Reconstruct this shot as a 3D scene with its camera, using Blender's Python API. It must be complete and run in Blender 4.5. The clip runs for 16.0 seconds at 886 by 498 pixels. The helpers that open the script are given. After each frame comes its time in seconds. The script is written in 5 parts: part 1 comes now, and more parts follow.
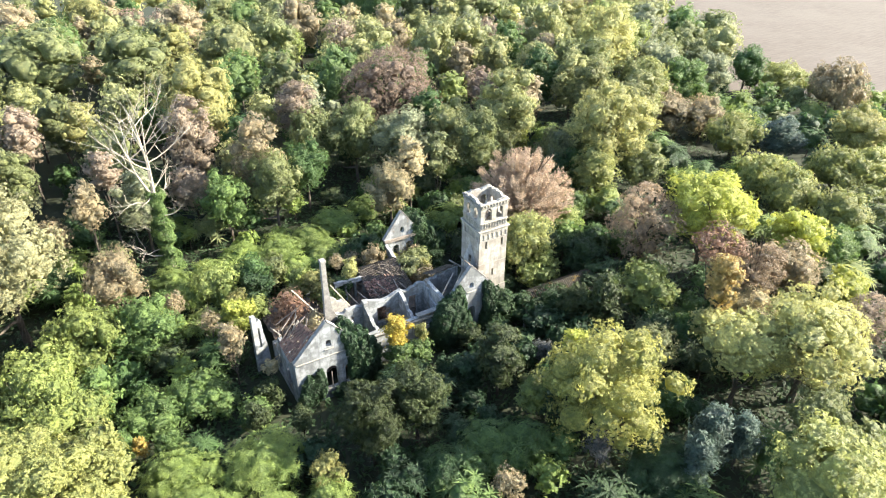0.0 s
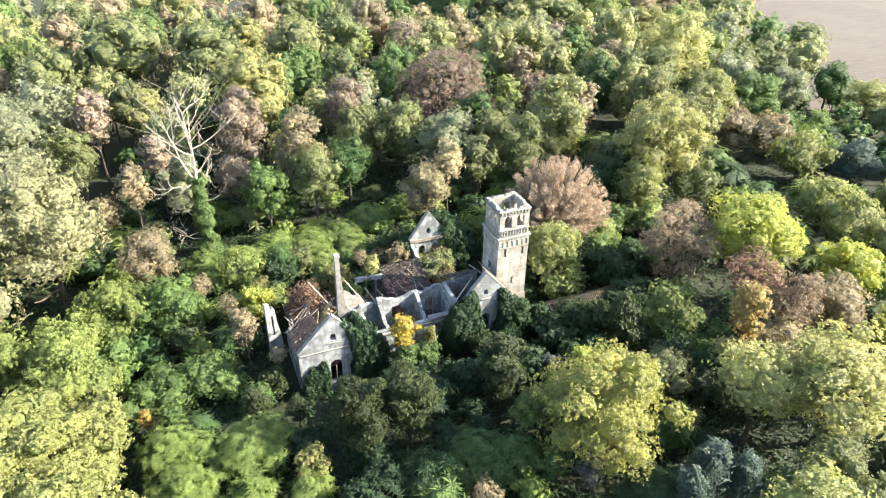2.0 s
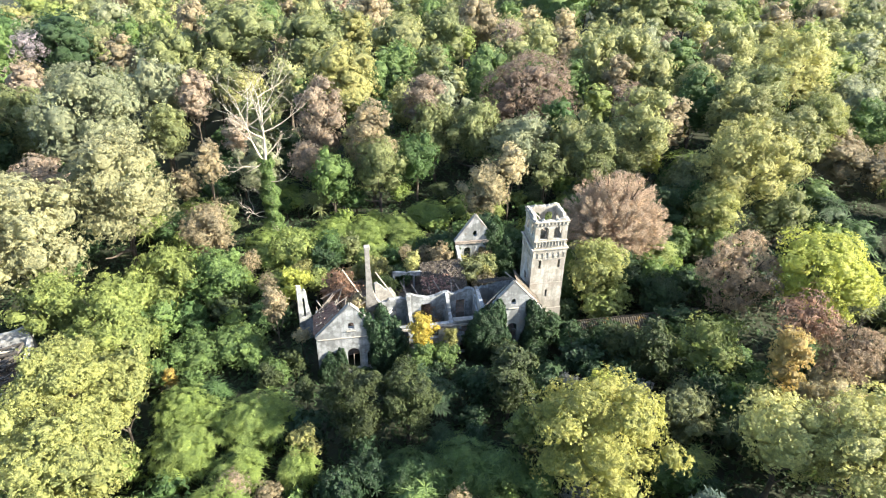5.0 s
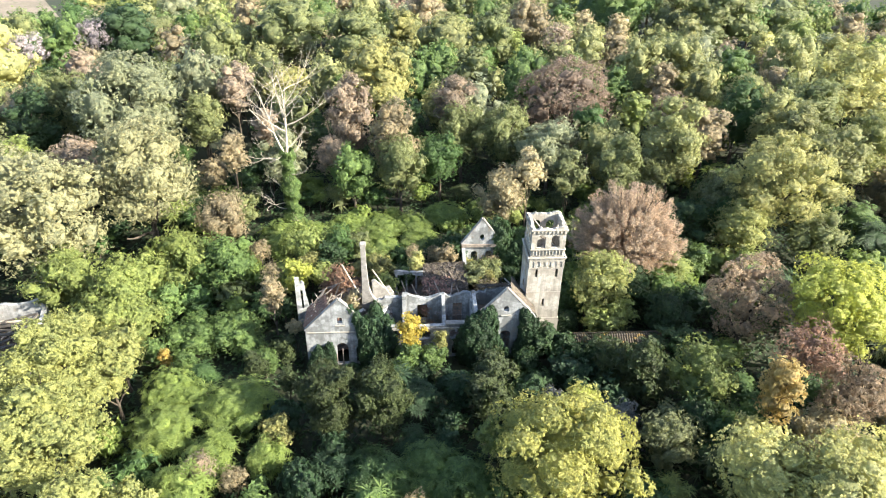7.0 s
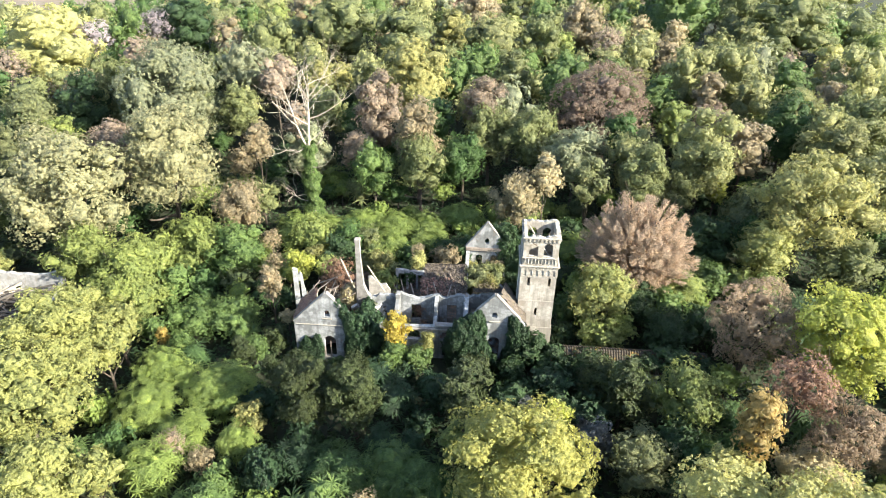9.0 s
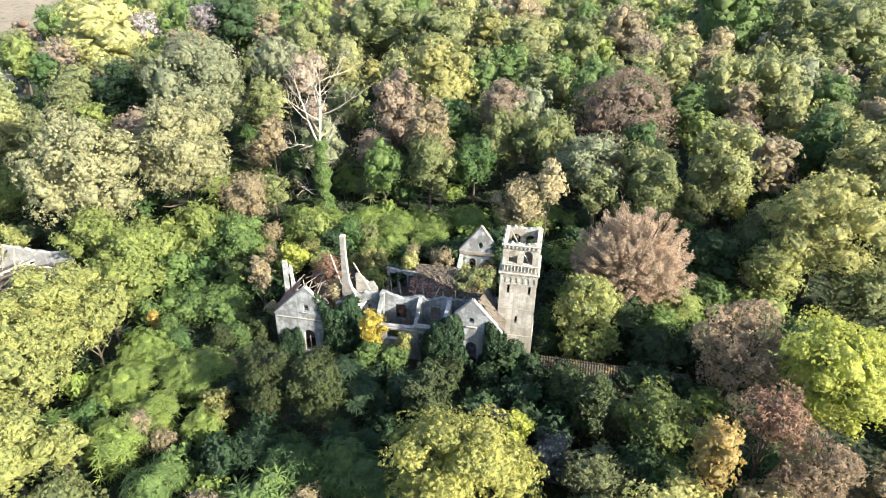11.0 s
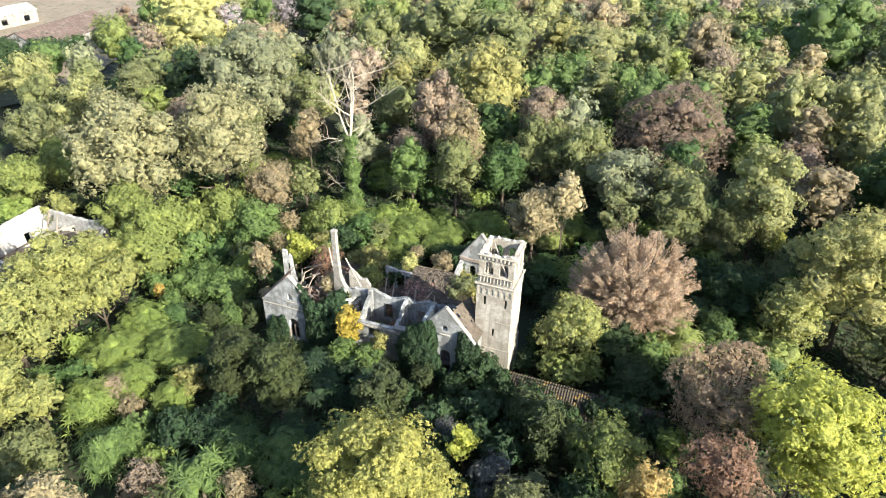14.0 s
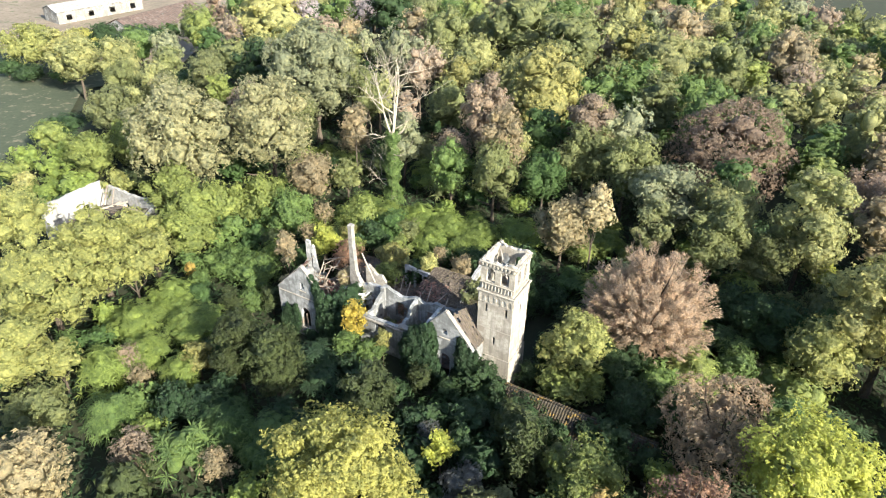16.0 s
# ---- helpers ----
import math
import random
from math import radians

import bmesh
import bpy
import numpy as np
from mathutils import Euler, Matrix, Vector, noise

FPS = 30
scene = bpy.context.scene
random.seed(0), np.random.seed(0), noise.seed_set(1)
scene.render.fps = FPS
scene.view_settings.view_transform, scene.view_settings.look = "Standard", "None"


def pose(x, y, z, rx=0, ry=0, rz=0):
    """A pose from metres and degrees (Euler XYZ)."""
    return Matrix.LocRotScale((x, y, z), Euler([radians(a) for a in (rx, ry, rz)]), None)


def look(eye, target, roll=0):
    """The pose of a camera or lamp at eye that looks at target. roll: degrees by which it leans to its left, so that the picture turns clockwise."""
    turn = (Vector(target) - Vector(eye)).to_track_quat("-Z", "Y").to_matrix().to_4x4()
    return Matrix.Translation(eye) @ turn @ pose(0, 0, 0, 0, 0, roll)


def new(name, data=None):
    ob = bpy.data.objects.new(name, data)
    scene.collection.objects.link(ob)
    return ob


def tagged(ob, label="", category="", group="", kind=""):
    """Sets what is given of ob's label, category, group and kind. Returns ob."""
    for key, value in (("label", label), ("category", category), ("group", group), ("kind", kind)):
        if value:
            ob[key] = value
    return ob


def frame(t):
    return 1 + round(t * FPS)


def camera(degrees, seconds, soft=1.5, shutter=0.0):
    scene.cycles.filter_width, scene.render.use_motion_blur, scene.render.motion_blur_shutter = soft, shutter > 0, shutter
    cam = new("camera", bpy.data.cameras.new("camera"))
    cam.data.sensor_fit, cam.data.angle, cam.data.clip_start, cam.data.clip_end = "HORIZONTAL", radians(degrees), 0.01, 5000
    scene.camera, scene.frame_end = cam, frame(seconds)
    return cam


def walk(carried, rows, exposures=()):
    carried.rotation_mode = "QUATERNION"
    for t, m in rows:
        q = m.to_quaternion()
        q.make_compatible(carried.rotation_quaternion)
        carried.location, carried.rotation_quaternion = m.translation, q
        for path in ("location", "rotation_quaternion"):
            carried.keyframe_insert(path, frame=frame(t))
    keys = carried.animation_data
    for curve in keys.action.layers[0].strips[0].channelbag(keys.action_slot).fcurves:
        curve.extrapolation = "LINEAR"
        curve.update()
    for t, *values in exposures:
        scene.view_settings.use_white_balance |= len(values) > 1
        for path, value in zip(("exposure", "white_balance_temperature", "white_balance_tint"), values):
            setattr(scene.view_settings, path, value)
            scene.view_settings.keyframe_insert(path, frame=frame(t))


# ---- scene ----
cam = camera(67.2, 16.0, soft=1.0)
METRES, EYE, TILT, LEAN, TURN = 67.6, 54.3, 4.52, 1.15, -31.35
ROWS = [
    (0.0, 0.0, 0.0, 0.0, 1.04, -36.38, -1.41),
    (0.5, 0.0272, 0.0029, 0.0009, 2.92, -36.41, -1.29),
    (1.0, 0.0563, 0.0072, 0.002, 5.1, -36.44, -1.15),
    (1.5, 0.0831, 0.0115, 0.0024, 7.14, -36.46, -1.01),
    (2.0, 0.1108, 0.0174, 0.0028, 9.18, -36.47, -0.88),
    (2.5, 0.1351, 0.0231, 0.0031, 11.12, -36.48, -0.75),
    (3.0, 0.1606, 0.0298, 0.0029, 13.54, -36.48, -0.58),
    (3.5, 0.1837, 0.0365, 0.0028, 16.1, -36.5, -0.4),
    (4.0, 0.2087, 0.0446, 0.0021, 18.23, -36.5, -0.26),
    (6.5, 0.3382, 0.1055, -0.0003, 26.27, -36.44, 0.21),
    (7.0, 0.3677, 0.1224, -0.0008, 28.3, -36.42, 0.35),
    (7.5, 0.395, 0.1392, -0.0014, 29.84, -36.41, 0.45),
    (8.0, 0.4238, 0.1584, -0.0018, 31.59, -36.41, 0.56),
    (8.5, 0.4501, 0.1771, -0.0026, 33.46, -36.38, 0.66),
    (9.0, 0.4782, 0.1986, -0.0034, 35.55, -36.36, 0.79),
    (11.5, 0.6035, 0.3145, -0.0076, 43.62, -36.21, 1.36),
    (12.0, 0.6269, 0.3405, -0.0087, 45.7, -36.15, 1.5),
    (12.5, 0.6479, 0.3656, -0.0097, 47.33, -36.1, 1.62),
    (13.0, 0.6697, 0.3935, -0.0106, 48.99, -36.05, 1.72),
    (13.5, 0.6889, 0.4196, -0.0115, 50.56, -35.99, 1.82),
    (14.0, 0.7089, 0.448, -0.0127, 52.36, -35.92, 1.94),
    (14.5, 0.7259, 0.4745, -0.0136, 54.43, -35.85, 2.05),
    (15.0, 0.744, 0.5041, -0.0154, 57.1, -35.74, 2.24),
    (15.5, 0.7595, 0.5321, -0.017, 59.28, -35.63, 2.36),
    (16.0, 0.775, 0.5635, -0.0184, 61.27, -35.55, 2.49),
]
walk(cam, [(t, pose(0, 0, EYE, TILT, LEAN, TURN) @ pose(METRES * x, METRES * y, METRES * z, 90 + pitch, roll, yaw)) for t, x, y, z, yaw, pitch, roll in ROWS],
     exposures=((0.0, 2.2), (4.0, 2.07), (9.0, 1.92), (16.0, 1.56)))

# ---- light and sky ----
SUN_EL, SUN_AZ = 27.0, -19.0      # azimuth counted from +x towards +y
world = bpy.data.worlds.new("sky")
scene.world = world
world.use_nodes = True
wn = world.node_tree
wn.nodes.clear()
sky = wn.nodes.new("ShaderNodeTexSky")
sky.sky_type, sky.sun_disc = "NISHITA", False
sky.sun_elevation, sky.sun_rotation = radians(SUN_EL), radians(90 - SUN_AZ)
sky.dust_density, sky.air_density = 1.6, 1.0
wb = wn.nodes.new("ShaderNodeBackground")
wb.inputs["Strength"].default_value = 0.115
wo = wn.nodes.new("ShaderNodeOutputWorld")
wn.links.new(sky.outputs[0], wb.inputs[0])
wn.links.new(wb.outputs[0], wo.inputs[0])
sun = bpy.data.lights.new("sun", "SUN")
sun.energy, sun.angle, sun.color = 5.0, radians(0.6), (1.0, 0.93, 0.78)
sun_ob = new("sun", sun)
ce, se = math.cos(radians(SUN_EL)), math.sin(radians(SUN_EL))
sun_ob.matrix_world = look((ce * math.cos(radians(SUN_AZ)) * 200, ce * math.sin(radians(SUN_AZ)) * 200, se * 200), (0, 0, 0))


# ---- materials ----
def nodes_of(name):
    m = bpy.data.materials.new(name)
    m.use_nodes = True
    nt = m.node_tree
    nt.nodes.clear()
    out = nt.nodes.new("ShaderNodeOutputMaterial")
    return m, nt, out


def add(nt, kind, **sets):
    n = nt.nodes.new(kind)
    for key, value in sets.items():
        n.inputs[key.replace("_", " ")].default_value = value
    return n


def ramp(nt, fac, *stops):
    r = nt.nodes.new("ShaderNodeValToRGB")
    while len(r.color_ramp.elements) < len(stops):
        r.color_ramp.elements.new(0.5)
    for e, (p, c) in zip(r.color_ramp.elements, stops):
        e.position, e.color = p, (*c, 1) if len(c) == 3 else (c[0], c[0], c[0], 1)
    nt.links.new(fac, r.inputs[0])
    return r.outputs[0]


def mix(nt, fac, a, b, how="MIX"):
    n = nt.nodes.new("ShaderNodeMix")
    n.data_type, n.blend_type = "RGBA", how
    for sock, v in ((n.inputs[0], fac), (n.inputs[6], a), (n.inputs[7], b)):
        if isinstance(v, (int, float)):
            sock.default_value = v
        elif isinstance(v, tuple):
            sock.default_value = (*v, 1)
        else:
            nt.links.new(v, sock)
    return n.outputs[2]


def bump(nt, height, strength, distance=0.05):
    b = add(nt, "ShaderNodeBump", Strength=strength, Distance=distance)
    nt.links.new(height, b.inputs["Height"])
    return b.outputs[0]


def world_noise(nt, scale, detail=4.0, stretch=None):
    g = nt.nodes.new("ShaderNodeNewGeometry")
    src = g.outputs["Position"]
    if stretch:
        mp = nt.nodes.new("ShaderNodeMapping")
        mp.inputs["Scale"].default_value = stretch
        nt.links.new(src, mp.inputs[0])
        src = mp.outputs[0]
    n = add(nt, "ShaderNodeTexNoise", Scale=scale, Detail=detail, Roughness=0.6)
    nt.links.new(src, n.inputs["Vector"])
    return n.outputs["Fac"]


def solid(name, colour, dark, scale, rough=0.9, bumps=0.4, spots=None, pieces=0.0):
    """A matt surface that varies at two scales between two colours."""
    m, nt, out = nodes_of(name)
    big, fine = world_noise(nt, scale), world_noise(nt, scale * 9, 3)
    c = mix(nt, ramp(nt, big, (0.35, (0,)), (0.68, (1,))), colour, dark)
    c = mix(nt, ramp(nt, fine, (0.4, (0,)), (0.75, (0.6,))), c, tuple(v * 0.62 for v in dark))
    if pieces:
        geo = nt.nodes.new("ShaderNodeNewGeometry")
        c = mix(nt, pieces, c, ramp(nt, geo.outputs["Random Per Island"], (0.0, tuple(v * 0.45 for v in dark)), (0.45, colour), (0.8, tuple(v * 1.35 for v in colour)), (1.0, tuple(v * 0.8 for v in dark))))
    if spots:
        c = mix(nt, ramp(nt, world_noise(nt, scale * 3.3, 6), (0.56, (0,)), (0.64, (1,))), c, spots)
    p = add(nt, "ShaderNodeBsdfPrincipled", Roughness=rough)
    nt.links.new(c, p.inputs["Base Color"])
    nt.links.new(bump(nt, fine, bumps), p.inputs["Normal"])
    nt.links.new(p.outputs[0], out.inputs[0])
    return m


def plaster(name, light, stain, brick):
    """Old lime plaster: softly clouded, streaked downwards, grey with lichen in patches, fallen off to brick here and there."""
    m, nt, out = nodes_of(name)
    cloud, streak = world_noise(nt, 0.5, 7), world_noise(nt, 1.3, 5, (1.6, 1.6, 0.12))
    fine, grit = world_noise(nt, 2.4, 7), world_noise(nt, 11.0, 4)
    c = mix(nt, ramp(nt, cloud, (0.45, (0,)), (0.54, (0.85,))), light, stain)
    c = mix(nt, ramp(nt, streak, (0.46, (0,)), (0.74, (0.7,))), c, tuple(v * 0.5 for v in stain))
    c = mix(nt, ramp(nt, fine, (0.46, (0,)), (0.74, (0.7,))), c, tuple(v * 0.6 for v in stain))
    c = mix(nt, ramp(nt, world_noise(nt, 0.55, 9), (0.6, (0,)), (0.66, (0.85,))), c, brick)
    c = mix(nt, ramp(nt, grit, (0.45, (0,)), (0.8, (0.4,))), c, tuple(v * 0.5 for v in stain))
    p = add(nt, "ShaderNodeBsdfPrincipled", Roughness=0.95)
    nt.links.new(c, p.inputs["Base Color"])
    nt.links.new(bump(nt, fine, 0.45, 0.06), p.inputs["Normal"])
    nt.links.new(p.outputs[0], out.inputs[0])
    return m


def foliage(name, colour, through_light=0.38):
    """Leaves: each leaf and each plant a little different, lit through from behind."""
    m, nt, out = nodes_of(name)
    geo, info = nt.nodes.new("ShaderNodeNewGeometry"), nt.nodes.new("ShaderNodeObjectInfo")
    k = min(1.0, 0.62 / (max(colour) * 1.3))
    r, g, b = colour[0] * 1.28 * k, colour[1] * 1.22 * k, colour[2] * 1.56 * k
    colour = (r, g, b)
    deep = (r * 0.6, g * 0.64, b * 0.68)
    warm = (min(r * 1.3, 0.8), min(g * 1.24, 0.7), b * 1.1)
    c = ramp(nt, geo.outputs["Random Per Island"], (0.0, deep), (0.5, colour), (1.0, warm))
    patch = world_noise(nt, 0.35, 3)
    c = mix(nt, ramp(nt, patch, (0.4, (0,)), (0.65, (0.6,))), c, warm)
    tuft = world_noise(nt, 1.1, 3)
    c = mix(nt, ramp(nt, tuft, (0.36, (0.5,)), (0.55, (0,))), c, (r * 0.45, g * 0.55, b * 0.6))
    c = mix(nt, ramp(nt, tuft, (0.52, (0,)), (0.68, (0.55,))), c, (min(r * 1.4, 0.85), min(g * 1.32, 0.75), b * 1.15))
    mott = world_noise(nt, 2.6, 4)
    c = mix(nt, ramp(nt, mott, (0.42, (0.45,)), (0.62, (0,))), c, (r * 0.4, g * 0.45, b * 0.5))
    hs = add(nt, "ShaderNodeHueSaturation", Saturation=0.95)
    mr = nt.nodes.new("ShaderNodeMapRange")
    mr.inputs["To Min"].default_value, mr.inputs["To Max"].default_value = 0.88, 1.17
    nt.links.new(info.outputs["Random"], mr.inputs["Value"])
    nt.links.new(mr.outputs[0], hs.inputs["Value"])
    nt.links.new(c, hs.inputs["Color"])
    d = add(nt, "ShaderNodeBsdfPrincipled", Roughness=0.5)
    d.inputs["Specular IOR Level"].default_value = 0.5
    tr = nt.nodes.new("ShaderNodeBsdfTranslucent")
    ms = nt.nodes.new("ShaderNodeMixShader")
    ms.inputs[0].default_value = through_light
    nt.links.new(hs.outputs[0], d.inputs["Base Color"])
    nt.links.new(bump(nt, world_noise(nt, 6.5, 6), 0.9, 0.36), d.inputs["Normal"])
    nt.links.new(hs.outputs[0], tr.inputs["Color"])
    nt.links.new(d.outputs[0], ms.inputs[1])
    nt.links.new(tr.outputs[0], ms.inputs[2])
    nt.links.new(ms.outputs[0], out.inputs[0])
    return m


LEAVES = {
    "green": (0.07, 0.14, 0.03), "green2": (0.12, 0.2, 0.042), "dkgreen": (0.042, 0.088, 0.024), "olive": (0.19, 0.225, 0.068),
    "olive2": (0.29, 0.315, 0.1), "dkolive": (0.19, 0.22, 0.075), "lime": (0.42, 0.47, 0.065), "lime2": (0.22, 0.28, 0.058),
    "yellow": (0.35, 0.365, 0.075), "pale": (0.44, 0.45, 0.13), "pale2": (0.295, 0.328, 0.082), "paleoak": (0.335, 0.345, 0.145),
    "paleoak2": (0.26, 0.295, 0.135), "tan": (0.31, 0.265, 0.125), "cream": (0.4, 0.355, 0.16), "pink": (0.38, 0.295, 0.165),
    "pink2": (0.32, 0.262, 0.152), "rust": (0.27, 0.165, 0.085), "rust2": (0.27, 0.205, 0.118), "brown": (0.32, 0.247, 0.127),
    "orange": (0.44, 0.34, 0.09), "orange2": (0.44, 0.33, 0.06), "gold": (0.62, 0.5, 0.05), "grey": (0.14, 0.155, 0.12),
    "bare": (0.34, 0.31, 0.26), "blue": (0.1, 0.155, 0.098), "vine": (0.19, 0.27, 0.045), "yolive": (0.28, 0.285, 0.075),
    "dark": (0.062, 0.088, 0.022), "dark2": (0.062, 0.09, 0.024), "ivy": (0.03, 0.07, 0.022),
}
LEAF_WORDS = {
    "green": "mid-green", "green2": "fresh green", "dkgreen": "dark green", "olive": "olive-green", "olive2": "pale olive-green",
    "dkolive": "dull olive", "lime": "bright yellow-green", "lime2": "light green", "yellow": "autumn yellow", "pale": "pale yellow-green",
    "pale2": "sunlit yellow-green", "paleoak": "pale buff-green", "paleoak2": "greyish buff-green", "tan": "tan autumn", "cream": "creamy yellow",
    "pink": "pinkish-brown autumn", "pink2": "dusty pink-brown", "rust": "rust-red", "rust2": "reddish-brown", "brown": "dry brown",
    "orange": "orange-yellow", "orange2": "orange", "gold": "golden yellow", "grey": "grey-green", "bare": "almost leafless grey",
    "blue": "blue-green", "vine": "yellowish-green", "yolive": "yellow-olive", "ivy": "very dark green", "dark": "dark olive-green", "dark2": "dark olive-green",
}
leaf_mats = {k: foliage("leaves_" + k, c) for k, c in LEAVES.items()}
bark = solid("bark", (0.12, 0.095, 0.07), (0.06, 0.05, 0.04), 2.0)
pale_bark = solid("pale_dead_wood", (0.48, 0.435, 0.36), (0.3, 0.265, 0.215), 1.2)
wall_plaster = plaster("wall_plaster", (0.385, 0.4, 0.407), (0.17, 0.178, 0.178), (0.2, 0.16, 0.12))
tower_plaster = plaster("tower_plaster", (0.46, 0.435, 0.385), (0.3, 0.275, 0.235), (0.26, 0.23, 0.19))
white_plaster = plaster("white_plaster", (0.5, 0.5, 0.49), (0.33, 0.33, 0.32), (0.28, 0.25, 0.22))
shed_plaster = plaster("shed_plaster", (0.36, 0.36, 0.35), (0.2, 0.195, 0.18), (0.16, 0.13, 0.1))
stone = solid("carved_stone", (0.42, 0.395, 0.345), (0.27, 0.25, 0.215), 1.4)
coping_stone = solid("coping_stone", (0.34, 0.325, 0.3), (0.17, 0.16, 0.145), 1.6)
old_wood = solid("old_wood", (0.34, 0.29, 0.24), (0.16, 0.13, 0.11), 1.5)
charred_wood = solid("dark_weathered_wood", (0.13, 0.115, 0.1), (0.06, 0.052, 0.045), 1.5)
red_tile = solid("red_tile", (0.23, 0.13, 0.1), (0.13, 0.085, 0.068), 1.2, spots=(0.26, 0.2, 0.14), pieces=0.6)
grey_tile = solid("weathered_tile", (0.12, 0.098, 0.08), (0.06, 0.05, 0.042), 1.1, spots=(0.13, 0.11, 0.06), pieces=0.6)
# mossy tiles, base darkened to carry the shade lying on the arcade roof
shaded_moss_tile = solid("shaded_mossy_tile", (0.06, 0.048, 0.032), (0.035, 0.03, 0.022), 0.6, spots=(0.22, 0.14, 0.03), pieces=0.35)
rubble_mat = solid("rubble", (0.2, 0.165, 0.135), (0.09, 0.075, 0.06), 1.5, spots=(0.3, 0.16, 0.1))
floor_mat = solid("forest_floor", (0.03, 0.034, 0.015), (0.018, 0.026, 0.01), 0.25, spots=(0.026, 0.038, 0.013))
# dark grass: the shade over the meadow is mixed into this colour
meadow_mat = solid("meadow_grass", (0.06, 0.075, 0.042), (0.04, 0.055, 0.03), 0.12, spots=(0.15, 0.135, 0.09))
yard_mat = solid("dirt_yard", (0.25, 0.205, 0.155), (0.17, 0.14, 0.1), 0.1, spots=(0.1, 0.11, 0.06))
barn_roof = solid("barn_roof", (0.15, 0.105, 0.09), (0.1, 0.08, 0.07), 0.3, spots=(0.2, 0.165, 0.145), pieces=0.3)


def field_material():
    m, nt, out = nodes_of("ploughed_soil")
    fur = world_noise(nt, 0.5, 4, (0.35, 2.6, 1))
    wide = world_noise(nt, 0.03, 3)
    c = mix(nt, ramp(nt, fur, (0.35, (0,)), (0.65, (1,))), (0.115, 0.095, 0.08), (0.085, 0.07, 0.058))
    c = mix(nt, ramp(nt, wide, (0.4, (0,)), (0.7, (0.7,))), c, (0.13, 0.112, 0.095))
    p = add(nt, "ShaderNodeBsdfPrincipled", Roughness=1.0)
    nt.links.new(c, p.inputs["Base Color"])
    nt.links.new(bump(nt, fur, 0.5, 0.2), p.inputs["Normal"])
    nt.links.new(p.outputs[0], out.inputs[0])
    return m


field_mat = field_material()


# ---- builders ----
def link_mesh(name, verts, faces, mat, parent=None, label="", smooth=False):
    me = bpy.data.meshes.new(name)
    me.from_pydata([tuple(v) for v in verts], [], faces)
    me.validate()
    if mat:
        me.materials.append(mat)
    ob = new(name, me)
    if smooth:
        for p in me.polygons:
            p.use_smooth = True
    if parent:
        ob.parent = parent
    if label:
        ob["label"] = label
    return ob


def part(name, bm, mat, parent=None, label=""):
    me = bpy.data.meshes.new(name)
    bmesh.ops.recalc_face_normals(bm, faces=bm.faces)
    bm.to_mesh(me)
    bm.free()
    me.materials.append(mat)
    ob = new(name, me)
    if parent:
        ob.parent = parent
    if label:
        ob["label"] = label
    return ob


def empty(name, x, y, z=0.0):
    ob = new(name)
    ob.empty_display_size = 0.5
    ob.matrix_world = pose(x, y, z)
    return ob


def under(ob, parent):
    """Put ob, whose mesh is in world metres, under a parent that stands away from the origin."""
    ob.parent = parent
    ob.matrix_parent_inverse = parent.matrix_world.inverted()
    return ob


def box_into(bm, m, sx, sy, sz, bevel=0.0):
    made = bmesh.ops.create_cube(bm, size=1.0, matrix=m @ Matrix.Diagonal((sx, sy, sz, 1)))
    if bevel:
        edges = list({e for v in made["verts"] for e in v.link_edges})
        bmesh.ops.bevel(bm, geom=edges, offset=bevel, segments=1, affect="EDGES")
    return made


def block(name, x0, x1, y0, y1, z0, z1, mat, parent, label="", bevel=0.03):
    bm = bmesh.new()
    box_into(bm, pose((x0 + x1) / 2, (y0 + y1) / 2, (z0 + z1) / 2), x1 - x0, y1 - y0, z1 - z0, bevel)
    return under(part(name, bm, mat, None, label), parent)


def beam(name, a, b, w, mat, parent, label=""):
    """A squared timber from a to b."""
    a, b = Vector(a), Vector(b)
    d = b - a
    bm = bmesh.new()
    m = Matrix.Translation((a + b) / 2) @ d.to_track_quat("Z", "Y").to_matrix().to_4x4()
    box_into(bm, m, w, w * 0.8, d.length, w * 0.12)
    return under(part(name, bm, mat, None, label), parent)


def arch(cx, z0, w, spring, rise, steps=8):
    """The outline of an opening with an arched head."""
    pts = [(cx - w / 2, z0), (cx + w / 2, z0)]
    for i in range(steps + 1):
        a = math.pi * i / steps
        pts.append((cx + w / 2 * math.cos(a), spring + rise * math.sin(a)))
    return pts


def oval(cx, cz, w, h, steps=12):
    return [(cx + w / 2 * math.cos(2 * math.pi * i / steps), cz + h / 2 * math.sin(2 * math.pi * i / steps)) for i in range(steps)]


def rect(x0, x1, z0, z1):
    return [(x0, z0), (x1, z0), (x1, z1), (x0, z1)]


def ragged(rng, pts, step=0.45, amp=0.12):
    """A broken edge: a line of points roughened between its corners."""
    out = []
    for (x0, z0), (x1, z1) in zip(pts, pts[1:]):
        n = max(1, int(math.hypot(x1 - x0, z1 - z0) / step))
        for i in range(n):
            k = i / n
            jit = amp if i else amp * 0.4
            out.append((x0 + (x1 - x0) * k + rng.uniform(-jit, jit) * 0.5, z0 + (z1 - z0) * k + rng.uniform(-jit, jit)))
    out.append(pts[-1])
    return out


